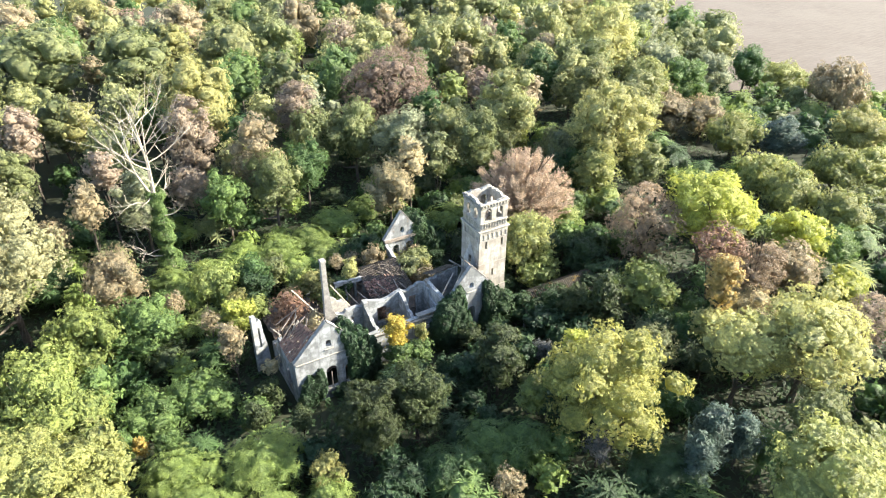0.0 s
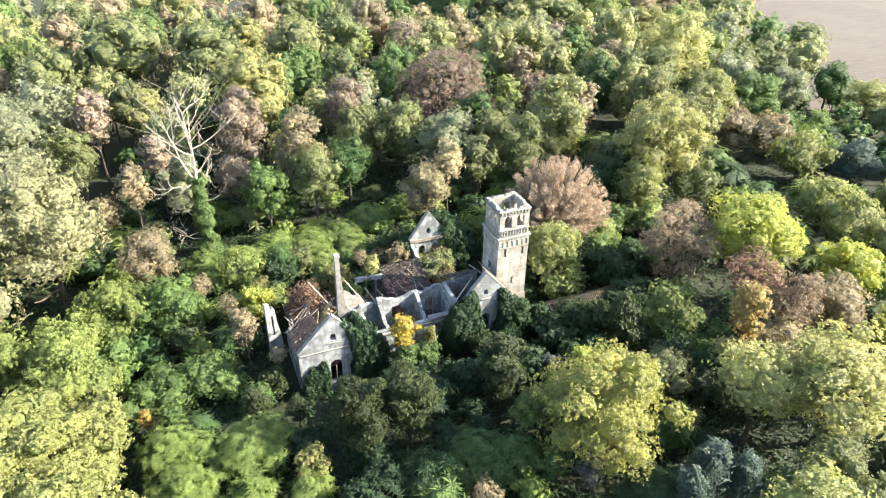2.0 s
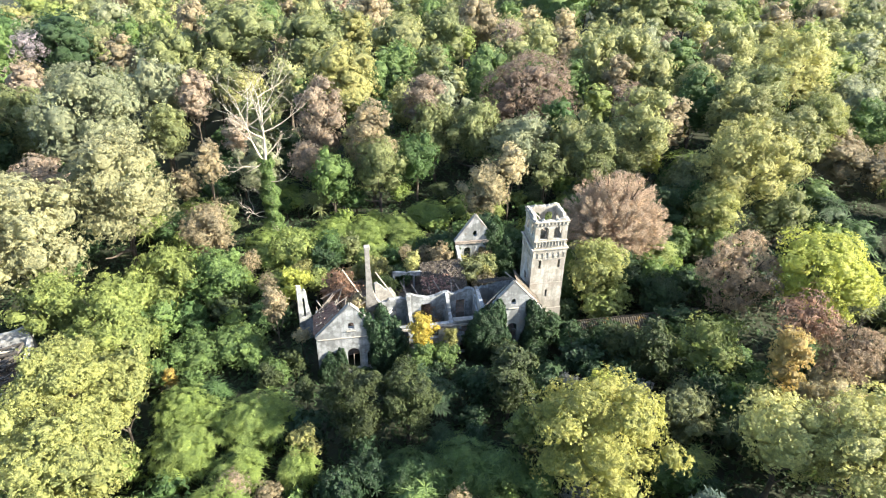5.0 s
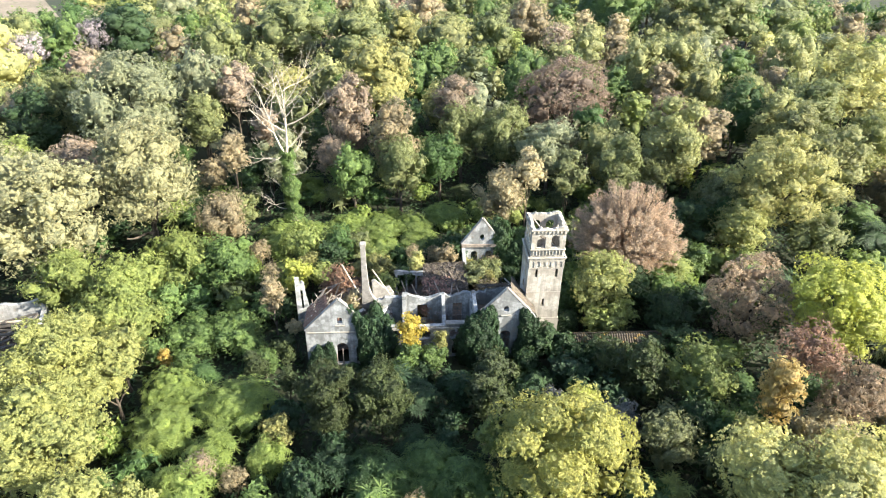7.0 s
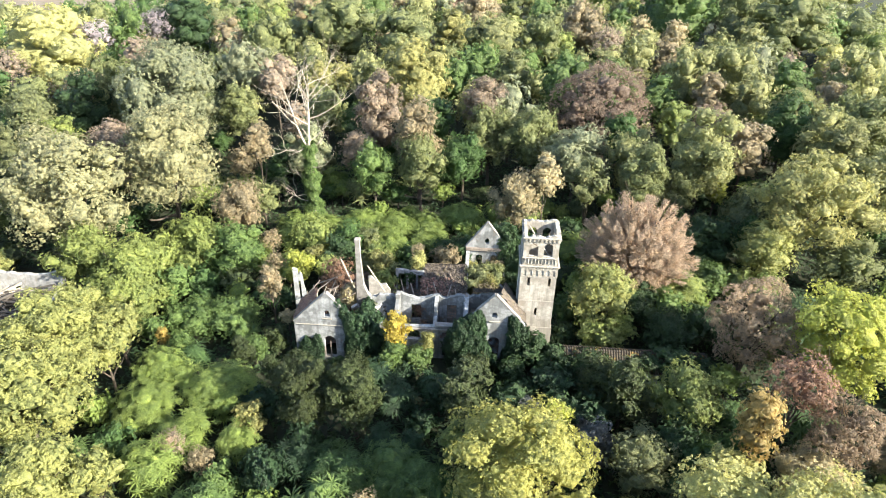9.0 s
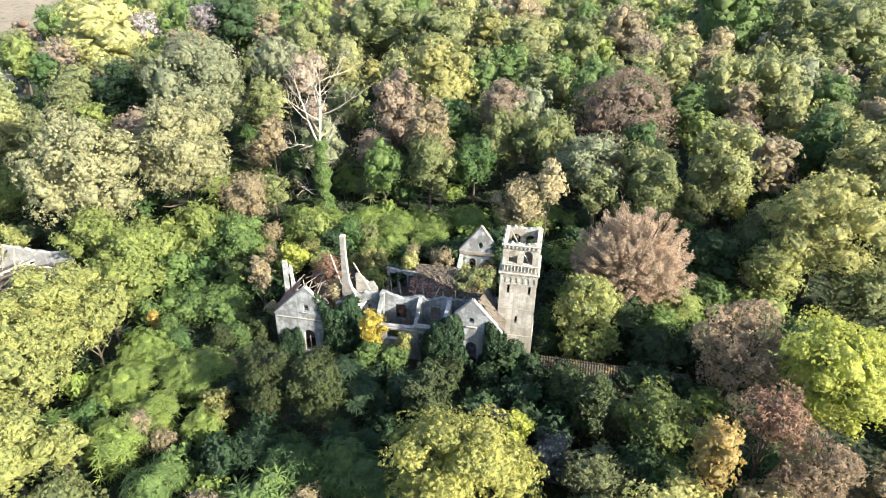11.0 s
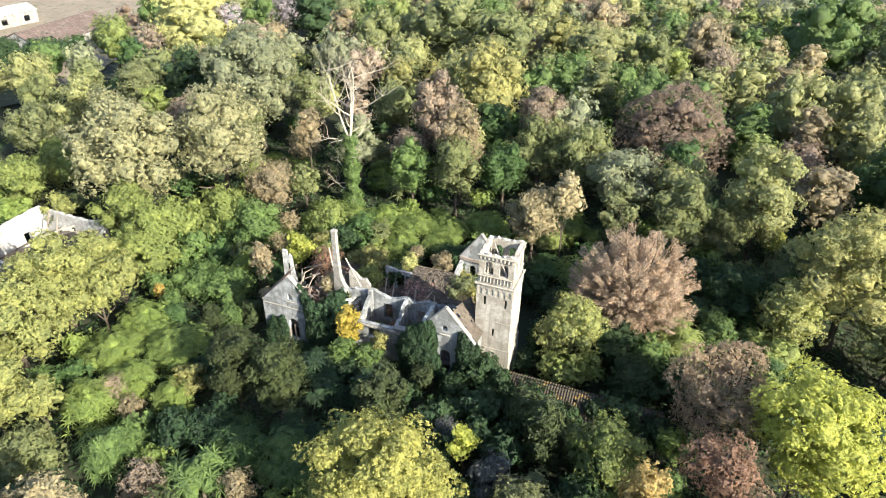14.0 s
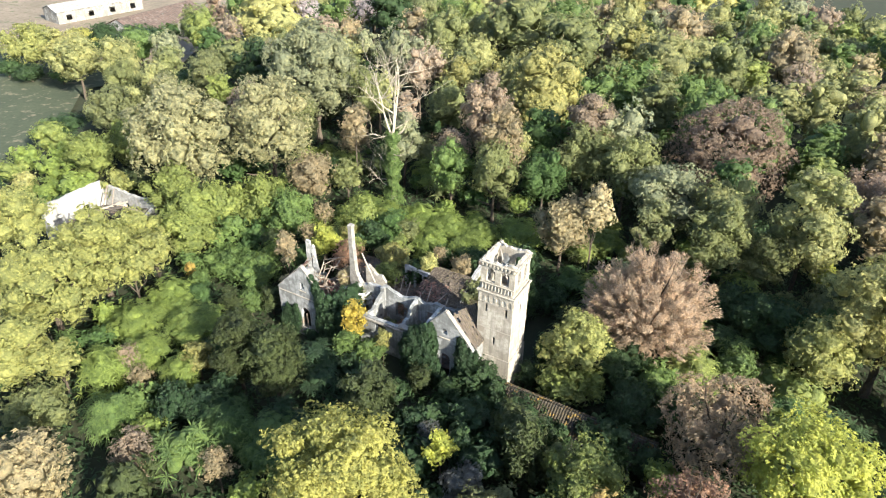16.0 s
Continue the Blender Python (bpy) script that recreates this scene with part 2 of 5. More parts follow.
def wall(name, outline, holes, thick, m, mat, parent, label=""):
    """A wall of real thickness from an outline in its plane, with openings cut through. m: u along x, the face towards -y."""
    bm = bmesh.new()
    for loop in [outline, *holes]:
        vs = [bm.verts.new((u, 0, w)) for u, w in loop]
        for a, b in zip(vs, vs[1:] + vs[:1]):
            bm.edges.new((a, b))
    bmesh.ops.triangle_fill(bm, edges=bm.edges[:], use_beauty=True, normal=(0, -1, 0))
    faces = bm.faces[:]
    made = bmesh.ops.extrude_face_region(bm, geom=faces)
    bmesh.ops.translate(bm, verts=[v for v in made["geom"] if isinstance(v, bmesh.types.BMVert)], vec=(0, thick, 0))
    bmesh.ops.transform(bm, verts=bm.verts[:], matrix=m)
    return under(part(name, bm, mat, None, label), parent)


def scatter(name, seed, n, box, size, mat, parent, label="", on=None):
    """Broken pieces lying about: n small tilted slabs inside box (x0, x1, y0, y1, z0, z1), joined into one part; on(x, y) gives their height."""
    rng = random.Random(seed)
    bm = bmesh.new()
    for _ in range(n):
        x, y, z = (rng.uniform(box[2 * i], box[2 * i + 1]) for i in range(3))
        z = on(x, y) + rng.uniform(0, 0.12) if on else z
        k = size * rng.uniform(0.5, 1.5)
        m = pose(x, y, z, rng.uniform(-40, 40), rng.uniform(-40, 40), rng.uniform(0, 360))
        bmesh.ops.create_cube(bm, size=1.0, matrix=m @ Matrix.Diagonal((k, k * rng.uniform(0.4, 0.9), k * rng.uniform(0.15, 0.5), 1)))
    return under(tagged(part(name, bm, mat, None, label), kind="stuff"), parent)


def tiled_slope(name, a, b, c, d, mat, parent, label="", rng=None, rows=12, cols=22, holes=0.0):
    """A roof slope of overlapping tiles between the eaves a-b and the ridge d-c, some tiles missing."""
    a, b, c, d = (Vector(v) for v in (a, b, c, d))
    n = (b - a).cross(d - a).normalized()
    if n.z < 0:
        n = -n
    verts, faces = [], []

    def at(u, v):
        return (a * (1 - u) + b * u) * (1 - v) + (d * (1 - u) + c * u) * v

    for j in range(rows):
        for i in range(cols):
            if rng and rng.random() < holes * (0.4 + 1.2 * abs(2 * i / cols - 1) ** 2):
                continue
            lift = rng.uniform(0.0, 0.05) if rng else 0.0
            u0, u1, v0, v1 = (i + 0.04) / cols, (i + 0.96) / cols, j / rows, (j + 1.25) / rows
            um = (u0 + u1) / 2
            base = len(verts)
            for u, v, h in ((u0, v0, 0.07), (um, v0, 0.15), (u1, v0, 0.07), (u1, min(v1, 1), 0.0), (um, min(v1, 1), 0.07), (u0, min(v1, 1), 0.0)):
                verts.append(at(u, v) + n * (h + lift))
            verts += [at(u0, v0), at(u1, v0)]
            faces += [(base, base + 1, base + 4, base + 5), (base + 1, base + 2, base + 3, base + 4), (base + 6, base + 7, base + 2, base + 1), (base + 6, base + 1, base)]
    return under(link_mesh(name, verts, faces, mat, None, label), parent)


# ---- ground ----
def inside(poly, x, y):
    hit = False
    for (ax, ay), (bx, by) in zip(poly, poly[1:] + poly[:1]):
        if (ay > y) != (by > y) and x < (bx - ax) * (y - ay) / (by - ay) + ax:
            hit = not hit
    return hit


def make_ground():
    xs = [-3000, -1200, -500] + [-300 + 12 * i for i in range(55)] + [500, 1200, 3000]
    ys = [-3000, -1200, -400] + [-100 + 12 * i for i in range(40)] + [550, 1200, 3000]
    verts = []
    for y in ys:
        for x in xs:
            flat = min(1.0, max(0.0, (math.hypot(x - 28, y - 60) - 30) / 40))
            z = 0.5 * flat * (noise.noise((x * 0.03, y * 0.03, 0)) - 0.4) if abs(x) < 400 and abs(y) < 400 else -0.2
            verts.append((x, y, min(z, 0.0)))
    w = len(xs)
    faces = [(j * w + i, j * w + i + 1, (j + 1) * w + i + 1, (j + 1) * w + i) for j in range(len(ys) - 1) for i in range(w - 1)]
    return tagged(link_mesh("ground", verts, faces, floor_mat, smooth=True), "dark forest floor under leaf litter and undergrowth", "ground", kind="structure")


def sheet(name, outline, z, mat, label, category):
    ob = link_mesh(name, [(x, y, z) for x, y in outline], [tuple(range(len(outline)))], mat)
    return tagged(ob, label, category, kind="structure")


FIELD = [(144, 104), (158, 95), (169, 80), (230, 10), (600, 60), (600, 500), (330, 420), (178, 160), (155, 126)]
MEADOW = [(-52, 55), (-62, 72), (-88, 98), (-80, 118), (-125, 112), (-180, 60), (-90, 30)]
YARD = [(-80, 118), (-90, 135), (-92, 162), (-81, 186), (-69, 199), (-86, 226), (-150, 330), (-320, 280), (-320, 60), (-180, 80), (-125, 110)]
make_ground()
sheet("ploughed_field", FIELD, 0.05, field_mat, "pale ploughed field beyond the wood", "field")
sheet("meadow", MEADOW, 0.05, meadow_mat, "rough shaded meadow with bare patches", "meadow")
sheet("farm_yard", YARD, 0.06, yard_mat, "bare sandy yard around the farm sheds", "yard")


# ---- the tower ----
def make_tower():
    x0, x1, y0, y1 = 39.5, 43.6, 57.9, 62.0
    cx, cy = (x0 + x1) / 2, (y0 + y1) / 2
    t = empty("bell_tower", cx, cy)
    tagged(t, "tall square ruined tower of pale plaster with open belfry", "tower")
    w, th = x1 - x0, 0.55
    # shaft: four walls, the side walls between front and back
    front = rect(0, w, 0, 13.0)
    slits = [rect(0.86, 1.14, 10.5, 11.6), rect(3.22, 3.5, 10.5, 11.6), rect(2.0, 2.28, 6.3, 7.35)]
    wall("shaft_wall", front, slits, th, pose(x0, y0, 0), tower_plaster, t)
    wall("shaft_wall", front, slits[:2], th, pose(x0, y1 - th, 0), tower_plaster, t)
    side = rect(0, w - 2 * th, 0, 13.0)
    wall("shaft_wall", side, [rect(1.35, 1.63, 10.5, 11.5)], th, pose(x1, y0 + th, 0, 0, 0, 90), tower_plaster, t)
    wall("shaft_wall", side, [rect(1.1, 1.75, 7.9, 9.0)], th, pose(x0 + th, y0 + th, 0, 0, 0, 90), tower_plaster, t)
    block("floor_slab", x0 + th, x1 - th, y0 + th, y1 - th, 12.2, 12.45, old_wood, t, "rotten belfry floor")
    # battered plinth and corner strips
    for name, (a, b, c, d) in {"plinth_front": (x0 - 0.12, x1 + 0.12, y0 - 0.12, y0), "plinth_side": (x1, x1 + 0.12, y0, y1 + 0.12)}.items():
        block("plinth", a, b, c, d, 0, 4.6, tower_plaster, t, "", 0.02)
    for zz, hh, out in ((8.35, 0.07, 0.03), (11.66, 0.1, 0.05), (12.98, 0.16, 0.13), (13.16, 0.14, 0.22)):
        block("string_course", x0 - out, x1 + out, y0 - out, y0 - 0.003, zz, zz + hh, stone, t)
        block("string_course", x0 - out, x1 + out, y1 + 0.003, y1 + out, zz, zz + hh, stone, t)
        block("string_course", x1 + 0.003, x1 + out, y0, y1, zz, zz + hh, stone, t)
        block("string_course", x0 - out, x0 - 0.003, y0, y1, zz, zz + hh, stone, t)
    # frieze of shallow blind arches on every side
    ph = 1.15
    for m in (pose(x0, y0 - 0.07, 11.78), pose(x1, y1 + 0.07, 11.78, 0, 0, 180), pose(x1 + 0.07, y0, 11.78, 0, 0, 90), pose(x0 - 0.07, y1, 11.78, 0, 0, 270)):
        holes = [arch(0.42 + k * (w - 0.84) / 5, 0.12, 0.44, 0.72, 0.22, 5) for k in range(6)]
        wall("frieze", rect(0.03, w - 0.03, 0, ph), holes, 0.066, m, tower_plaster, t)
    # belfry storey: paired arched openings on every side
    bx0, bx1, by0, by1, bth = x0 + 0.1, x1 - 0.1, y0 + 0.1, y1 - 0.1, 0.34
    bw = bx1 - bx0
    rng = random.Random(5)
    top = ragged(rng, [(bw, 17.0), (0, 17.0)], 0.3, 0.2)
    holes = [arch(bw * 0.29, 14.45, 0.98, 15.65, 0.5), arch(bw * 0.71, 14.45, 0.98, 15.65, 0.5)]
    wall("belfry_wall", [(0, 13.0), (bw, 13.0), *top], holes, bth, pose(bx0, by0, 0), tower_plaster, t)
    wall("belfry_wall", [(0, 13.0), (bw, 13.0), *top], holes, bth, pose(bx0, by1 - bth, 0), tower_plaster, t)
    sw = bw - 2 * bth
    sh = [arch(sw * 0.25, 14.45, 0.8, 15.65, 0.45), arch(sw * 0.75, 14.45, 0.8, 15.65, 0.45)]
    stop = ragged(rng, [(sw, 17.0), (0, 17.0)], 0.3, 0.2)
    wall("belfry_wall", [(0, 13.0), (sw, 13.0), *stop], sh, bth, pose(bx1, by0 + bth, 0, 0, 0, 90), tower_plaster, t)
    wall("belfry_wall", [(0, 13.0), (sw, 13.0), *stop], sh, bth, pose(bx0 + bth, by0 + bth, 0, 0, 0, 90), tower_plaster, t)
    # cornice with dentils
    for zz, hh, out in ((16.26, 0.08, 0.07), (16.74, 0.16, 0.17)):
        block("cornice", bx0 - out, bx1 + out, by0 - out, by0 - 0.003, zz, zz + hh, stone, t)
        block("cornice", bx0 - out, bx1 + out, by1 + 0.003, by1 + out, zz, zz + hh, coping_stone, t)
        block("cornice", bx1 + 0.003, bx1 + out, by0, by1, zz, zz + hh, coping_stone, t)
        block("cornice", bx0 - out, bx0 - 0.003, by0, by1, zz, zz + hh, coping_stone, t)
    for k in range(9):
        u = 0.2 + k * (bw - 0.4) / 8
        for x, y, sx, sy in ((bx0 + u, by0 - 0.09, 0.2, 0.17), (bx0 + u, by1 + 0.09, 0.2, 0.17), (bx1 + 0.09, by0 + u, 0.17, 0.2), (bx0 - 0.09, by0 + u, 0.17, 0.2)):
            block("dentil", x - sx / 2, x + sx / 2, y - sy / 2, y + sy / 2, 16.4, 16.7, stone, t, "", 0.015)
    # balustrade: slim stone pillars against the sill wall
    for k in range(10):
        u = 0.25 + k * (bw - 0.5) / 9
        for x, y in ((bx0 + u, by0 - 0.05), (bx1 + 0.05, by0 + u), (bx0 - 0.05, by0 + u), (bx0 + u, by1 + 0.05)):
            bm = bmesh.new()
            bmesh.ops.create_cone(bm, cap_ends=True, segments=6, radius1=0.075, radius2=0.05, depth=0.62, matrix=pose(x, y, 13.82))
            under(part("baluster", bm, stone), t)
    for a, c, d, e in ((bx0 - 0.1, bx1 + 0.1, by0 - 0.12, by0 - 0.003), (bx0 - 0.1, bx1 + 0.1, by1 + 0.003, by1 + 0.12), (bx1 + 0.003, bx1 + 0.12, by0, by1), (bx0 - 0.12, bx0 - 0.003, by0, by1)):
        block("rail", a, c, d, e, 14.2, 14.3, stone, t, "", 0.02)
    # fallen beams in the open top
    beam("fallen_beam", (bx0 + 0.6, by1 - 0.6, 16.6), (bx1 - 0.9, by0 + 0.7, 14.0), 0.16, coping_stone, t, "pale fallen roof beam")
    beam("fallen_beam", (bx1 - 0.5, by1 - 0.6, 16.3), (bx0 + 1.2, by0 + 0.6, 13.4), 0.14, old_wood, t)
    beam("fallen_beam", (bx0 + 0.5, by0 + 1.4, 15.6), (bx1 - 0.5, by1 - 0.9, 13.2), 0.14, old_wood, t)
    # scar of a vanished roof on the side towards the house
    wall("roof_scar", [(0.6, 6.0), (3.3, 6.0), (3.3, 8.2), (1.95, 11.0), (0.6, 8.2)], [rect(1.65, 2.3, 7.9, 9.0)], 0.05, pose(x0 - 0.004, y0, 0, 0, 0, 90), white_plaster, t, "pale roof-shaped plaster scar")
    return t


make_tower()


# ---- the ruined house ----
def make_house():
    h = empty("ruined_manor", 28, 60)
    tagged(h, "roofless ruined manor house with three gables and bare plaster walls", "house")
    rng = random.Random(11)
    P = wall_plaster

    def gable(name, cx, y, half, eave, peak, holes, thick=0.5, kept=(1.0, 1.0)):
        outline = [(-half, 0), (half, 0)] + ragged(rng, [(half, eave), (0, peak)], 0.6, 0.05) + ragged(rng, [(0, peak), (-half, eave)], 0.6, 0.05)[1:]
        face = wall(name, outline, holes, thick, pose(cx, y, 0), P, h)
        # coping along both slopes
        for s in (-1, 1):
            a, b = Vector((cx + s * (half + 0.12), y + thick / 2, eave - 0.06)), Vector((cx + s * 0.06, y + thick / 2, peak + 0.06))
            a = b + (a - b) * kept[(s + 1) // 2]
            d = b - a
            bm = bmesh.new()
            m = Matrix.Translation((a + b) / 2) @ Matrix.Rotation(-math.atan2(d.z, d.x) if s < 0 else -math.atan2(d.z, d.x), 4, "Y")
            box_into(bm, m, d.length, thick + 0.06, 0.09, 0.02)
            under(part("coping", bm, coping_stone), face)
        return face

    # wing with the first gable
    face = gable("gable_wall", 17.75, 54.0, 3.95, 6.5, 10.6, [arch(0.0, 7.35, 0.62, 7.95, 0.32), arch(0.1, 1.4, 1.35, 3.9, 0.65), arch(-1.75, 1.4, 1.15, 3.6, 0.5), arch(2.2, 1.4, 1.1, 3.6, 0.5)], kept=(1.0, 0.42))
    block("window_sill", 17.2, 18.3, 53.86, 53.998, 7.05, 7.17, stone, face, "thin stone ledge")
    block("string_course", 13.9, 21.6, 53.9, 53.998, 6.1, 6.25, stone, face)
    block("mullion", 17.79, 17.91, 54.1, 54.3, 1.4, 3.6, old_wood, face, "grey window post")
    left_top = ragged(rng, [(8.2, 3.4), (6.5, 4.2), (5.2, 6.2), (0, 6.4)], 0.5, 0.16)
    wall("side_wall", [(0, 0), (8.2, 0), *left_top], [arch(2.4, 1.2, 1.1, 3.2, 0.5), arch(5.4, 1.2, 1.1, 3.0, 0.5)], 0.45, pose(14.25, 54.5, 0, 0, 0, 90), P, h)
    right_top = ragged(rng, [(6.5, 5.6), (3, 5.9), (0, 6.3)], 0.5, 0.12)
    wall("side_wall", [(0, 0), (6.5, 0), *right_top], [rect(3.2, 4.2, 0.3, 2.8)], 0.45, pose(21.7, 54.5, 0, 0, 0, 90), P, h)
    tiled_slope("tiled_roof", (13.6, 54.45, 6.35), (13.6, 58.4, 6.35), (16.0, 57.6, 8.9), (16.6, 54.45, 9.45), red_tile, h, "collapsed red clay tile slope", rng, 11, 17, 0.16)
    for k in range(9):
        y = 54.8 + k * 0.95
        if k < 5:
            beam("rafter", (13.7, y, 6.2), (16.2 + rng.uniform(-0.4, 0.6), y + rng.uniform(-0.1, 0.1), 8.8 + rng.uniform(-0.2, 0.5)), 0.14, old_wood, h)
        else:
            beam("rafter", (13.9 + rng.uniform(0, 2), y, 5.6 + rng.uniform(-0.5, 0.3)), (16.5 + rng.uniform(-1, 2), y + rng.uniform(-1.5, 1), 6.9 + rng.uniform(-2, 0.8)), 0.13, old_wood, h)
    for k in range(16):
        a = (14.2 + rng.random() * 5, 57.5 + rng.random() * 4.5, 3.2 + rng.random() * 2.2)
        b = (a[0] + rng.uniform(-2.2, 2.2), a[1] + rng.uniform(-2, 2), a[2] + rng.uniform(0.4, 2.2))
        beam("fallen_rafter", a, b, rng.uniform(0.09, 0.16), pale_bark if k % 4 == 0 else old_wood, h)
    beam("fallen_rafter", (17.3, 64.3, 8.6), (19.9, 61.2, 5.4), 0.16, pale_bark, h, "long pale leaning rafter")
    beam("fallen_rafter", (21.2, 61.6, 9.6), (23.3, 61.3, 6.0), 0.16, pale_bark, h, "long pale leaning rafter")
    # wall stump and tall chimney
    wall("wall_stump", [(-0.1, 0), (1.7, 0), (1.55, 3.2), (1.2, 5.6), (1.12, 7.2), (0.85, 7.6), (0.62, 7.3), (0.55, 8.1), (0.0, 8.25), (-0.05, 5.0)], [rect(0.58, 0.82, 3.6, 6.4)], 0.45, pose(11.7, 61.9, 0, 0, 0, 14), P, h, "leaning stump of a side wall")
    stack = wall("chimney", [(-0.6, 0), (1.6, 0), (1.5, 5.3), (0.85, 6.2), (0.5, 7.4), (0.4, 9), (0.29, 11), (0.27, 13.4), (-0.27, 13.4), (-0.3, 9), (-0.42, 6)], [], 0.62, pose(20.3, 60.6, 0), coping_stone, h, "tall pale chimney left standing alone")
    block("chimney_cap", 19.95, 20.65, 60.55, 61.27, 13.4, 13.8, coping_stone, stack, "", 0.06)
    wall("wall_stump", [(0, 0), (2.7, 0)] + ragged(rng, [(2.7, 5.0), (2.2, 6.0), (1.6, 5.9), (1.0, 6.6), (0.4, 7.3), (0, 7.2)], 0.35, 0.12), [], 0.5, pose(21.1, 62.4, 0, 0, 0, 12), coping_stone, h, "broken pale wall beside the chimney")
    # spine wall with doorways
    top = ragged(rng, [(16.5, 7.2), (13.5, 6.7), (12.2, 6.2), (10.5, 6.4), (9.2, 5.8), (8.2, 6.35), (6.6, 5.7), (5.0, 5.8), (3.7, 6.3), (3.1, 6.3), (2.9, 5.6), (1.4, 5.9), (0, 5.5)], 0.45, 0.2)
    wall("spine_wall", [(0, 0), (16.5, 0), *top], [rect(0.8, 1.75, 0.2, 4.6), rect(4.9, 6.1, 2.4, 4.7), rect(9.3, 10.5, 0.2, 4.9), rect(12.3, 13.3, 0.2, 4.6)], 0.5, pose(21.75, 60.8, 0), P, h)
    block("pier", 24.7, 25.3, 60.35, 60.8, 0, 6.4, P, h, "", 0.06)
    for x, y0, za, zb in ((24.8, 56.95, 4.6, 6.0), (29.6, 56.95, 4.7, 6.3), (33.1, 56.95, 4.9, 6.5)):
        ln = 60.8 - y0
        wall("cross_wall", [(0, 0), (ln, 0), *ragged(rng, [(ln, zb), (ln * 0.7, zb - 0.5), (ln * 0.45, za + 0.1), (0, za - 0.2)], 0.45, 0.2)], [rect(ln * 0.5, ln * 0.75, 0.2, 2.8)] if x < 28 else [], 0.42, pose(x + 0.42, y0, 0, 0, 0, 90), P, h)
    ftop = ragged(rng, [(11.9, 4.95), (8, 4.8), (4.1, 4.7), (0, 4.9)], 0.6, 0.06)
    face = wall("front_wall", [(0, 0), (11.9, 0), *ftop], [arch(9.5, 2.75, 1.55, 3.7, 0.6), arch(5.6, 2.75, 1.55, 3.7, 0.6), arch(2.0, 2.75, 1.55, 3.7, 0.6), rect(9.0, 10.0, 0.1, 1.7), rect(5.1, 6.1, 0.1, 1.7), rect(1.5, 2.5, 0.1, 1.7)], 0.5, pose(21.75, 56.45, 0), P, h)
    block("cornice", 21.75, 33.6, 56.2, 56.447, 4.35, 4.62, coping_stone, face, "", 0.04)
    block("wall_top", 29.9, 33.6, 56.3, 57.1, 4.98, 5.14, coping_stone, h, "", 0.05)
    # wing with the second gable, a bit of roof towards the tower
    face = gable("gable_wall", 36.85, 55.35, 3.55, 6.6, 10.6, [arch(0.0, 7.5, 0.6, 8.0, 0.3), arch(0.05, 1.2, 1.3, 4.1, 0.65), arch(-1.9, 1.2, 0.9, 3.4, 0.45), arch(1.95, 1.2, 0.9, 3.4, 0.45)], kept=(0.55, 0.8))
    block("window_sill", 36.2, 37.5, 55.2, 55.348, 6.95, 7.1, stone, face, "thin stone ledge")
    wall("side_wall", [(0, 0), (5, 0), *ragged(rng, [(5, 6.8), (0, 6.5)], 0.6, 0.08)], [rect(2, 3, 1, 3.2)], 0.45, pose(33.75, 55.85, 0, 0, 0, 90), P, h)
    wall("side_wall", [(0, 0), (4.9, 0), *ragged(rng, [(4.9, 6.2), (0, 6.5)], 0.6, 0.08)], [], 0.45, pose(40.4, 55.85, 0, 0, 0, 90), P, h)
    tiled_slope("tiled_roof", (40.45, 55.9, 6.5), (40.45, 57.8, 6.5), (38.0, 60.6, 9.0), (37.2, 55.9, 10.1), grey_tile, h, "weathered tile slope beside the gable", rng, 14, 12, 0.12)
    tiled_slope("tiled_roof", (34.2, 60.75, 7.1), (38.2, 60.75, 7.3), (38.0, 63.2, 6.0), (34.2, 63.2, 5.9), grey_tile, h, "sagging weathered tile slope", rng, 8, 16, 0.2)
    beam("fallen_rafter", (33.9, 57.6, 5.9), (37.2, 60.2, 6.8), 0.16, pale_bark, h)
    beam("fallen_rafter", (35.0, 57.2, 5.8), (38.4, 60.0, 6.9), 0.16, pale_bark, h)
    beam("fallen_rafter", (37.4, 61.6, 7.9), (39.1, 60.2, 6.7), 0.2, coping_stone, h)
    # back range: open loggia, sunken roof, third gable
    wall("loggia_wall", [(0, 0), (4.9, 0), *ragged(rng, [(4.9, 5.0), (0, 5.4)], 0.6, 0.1)], [rect(0.35, 1.4, 0.4, 4.75), rect(1.65, 2.7, 0.4, 4.7), rect(2.95, 4.0, 0.4, 4.6)], 0.4, pose(23.8, 67.4, 0), P, h)
    wall("back_wall", [(0, 0), (11.5, 0), *ragged(rng, [(11.5, 4.4), (8, 2.6), (0, 2.2)], 0.5, 0.3)], [], 0.45, pose(21.4, 72.2, 0), P, h)
    tiled_slope("tiled_roof", (27.3, 63.9, 3.6), (33.4, 63.9, 3.8), (33.2, 68.7, 5.7), (27.6, 68.7, 5.5), grey_tile, h, "sunken grey-brown roof of old tiles", rng, 26, 36, 0.07)
    tiled_slope("tiled_roof", (33.2, 71.2, 4.0), (27.6, 71.2, 3.9), (27.6, 68.75, 5.5), (33.2, 68.75, 5.7), grey_tile, h, "", rng, 14, 34, 0.07)
    wall("roof_boarding", [(0, 0), (5.9, 0), (5.7, 5.1), (0.2, 5.1)], [], 0.06, pose(27.4, 63.85, 3.55, 0, 0, 0) @ pose(0, 0, 0, -67.5), old_wood, h, "grey boards under the sunken tiles")
    for k in range(22):
        x, y = rng.uniform(23.2, 33), rng.uniform(61.9, 64.2)
        beam("plank", (x, y, 2.6 + rng.random()), (x + rng.uniform(-1.1, 1.1), y + rng.uniform(-0.9, 0.9), 2.9 + rng.random()), rng.uniform(0.08, 0.2), old_wood if k % 3 else red_tile, h)
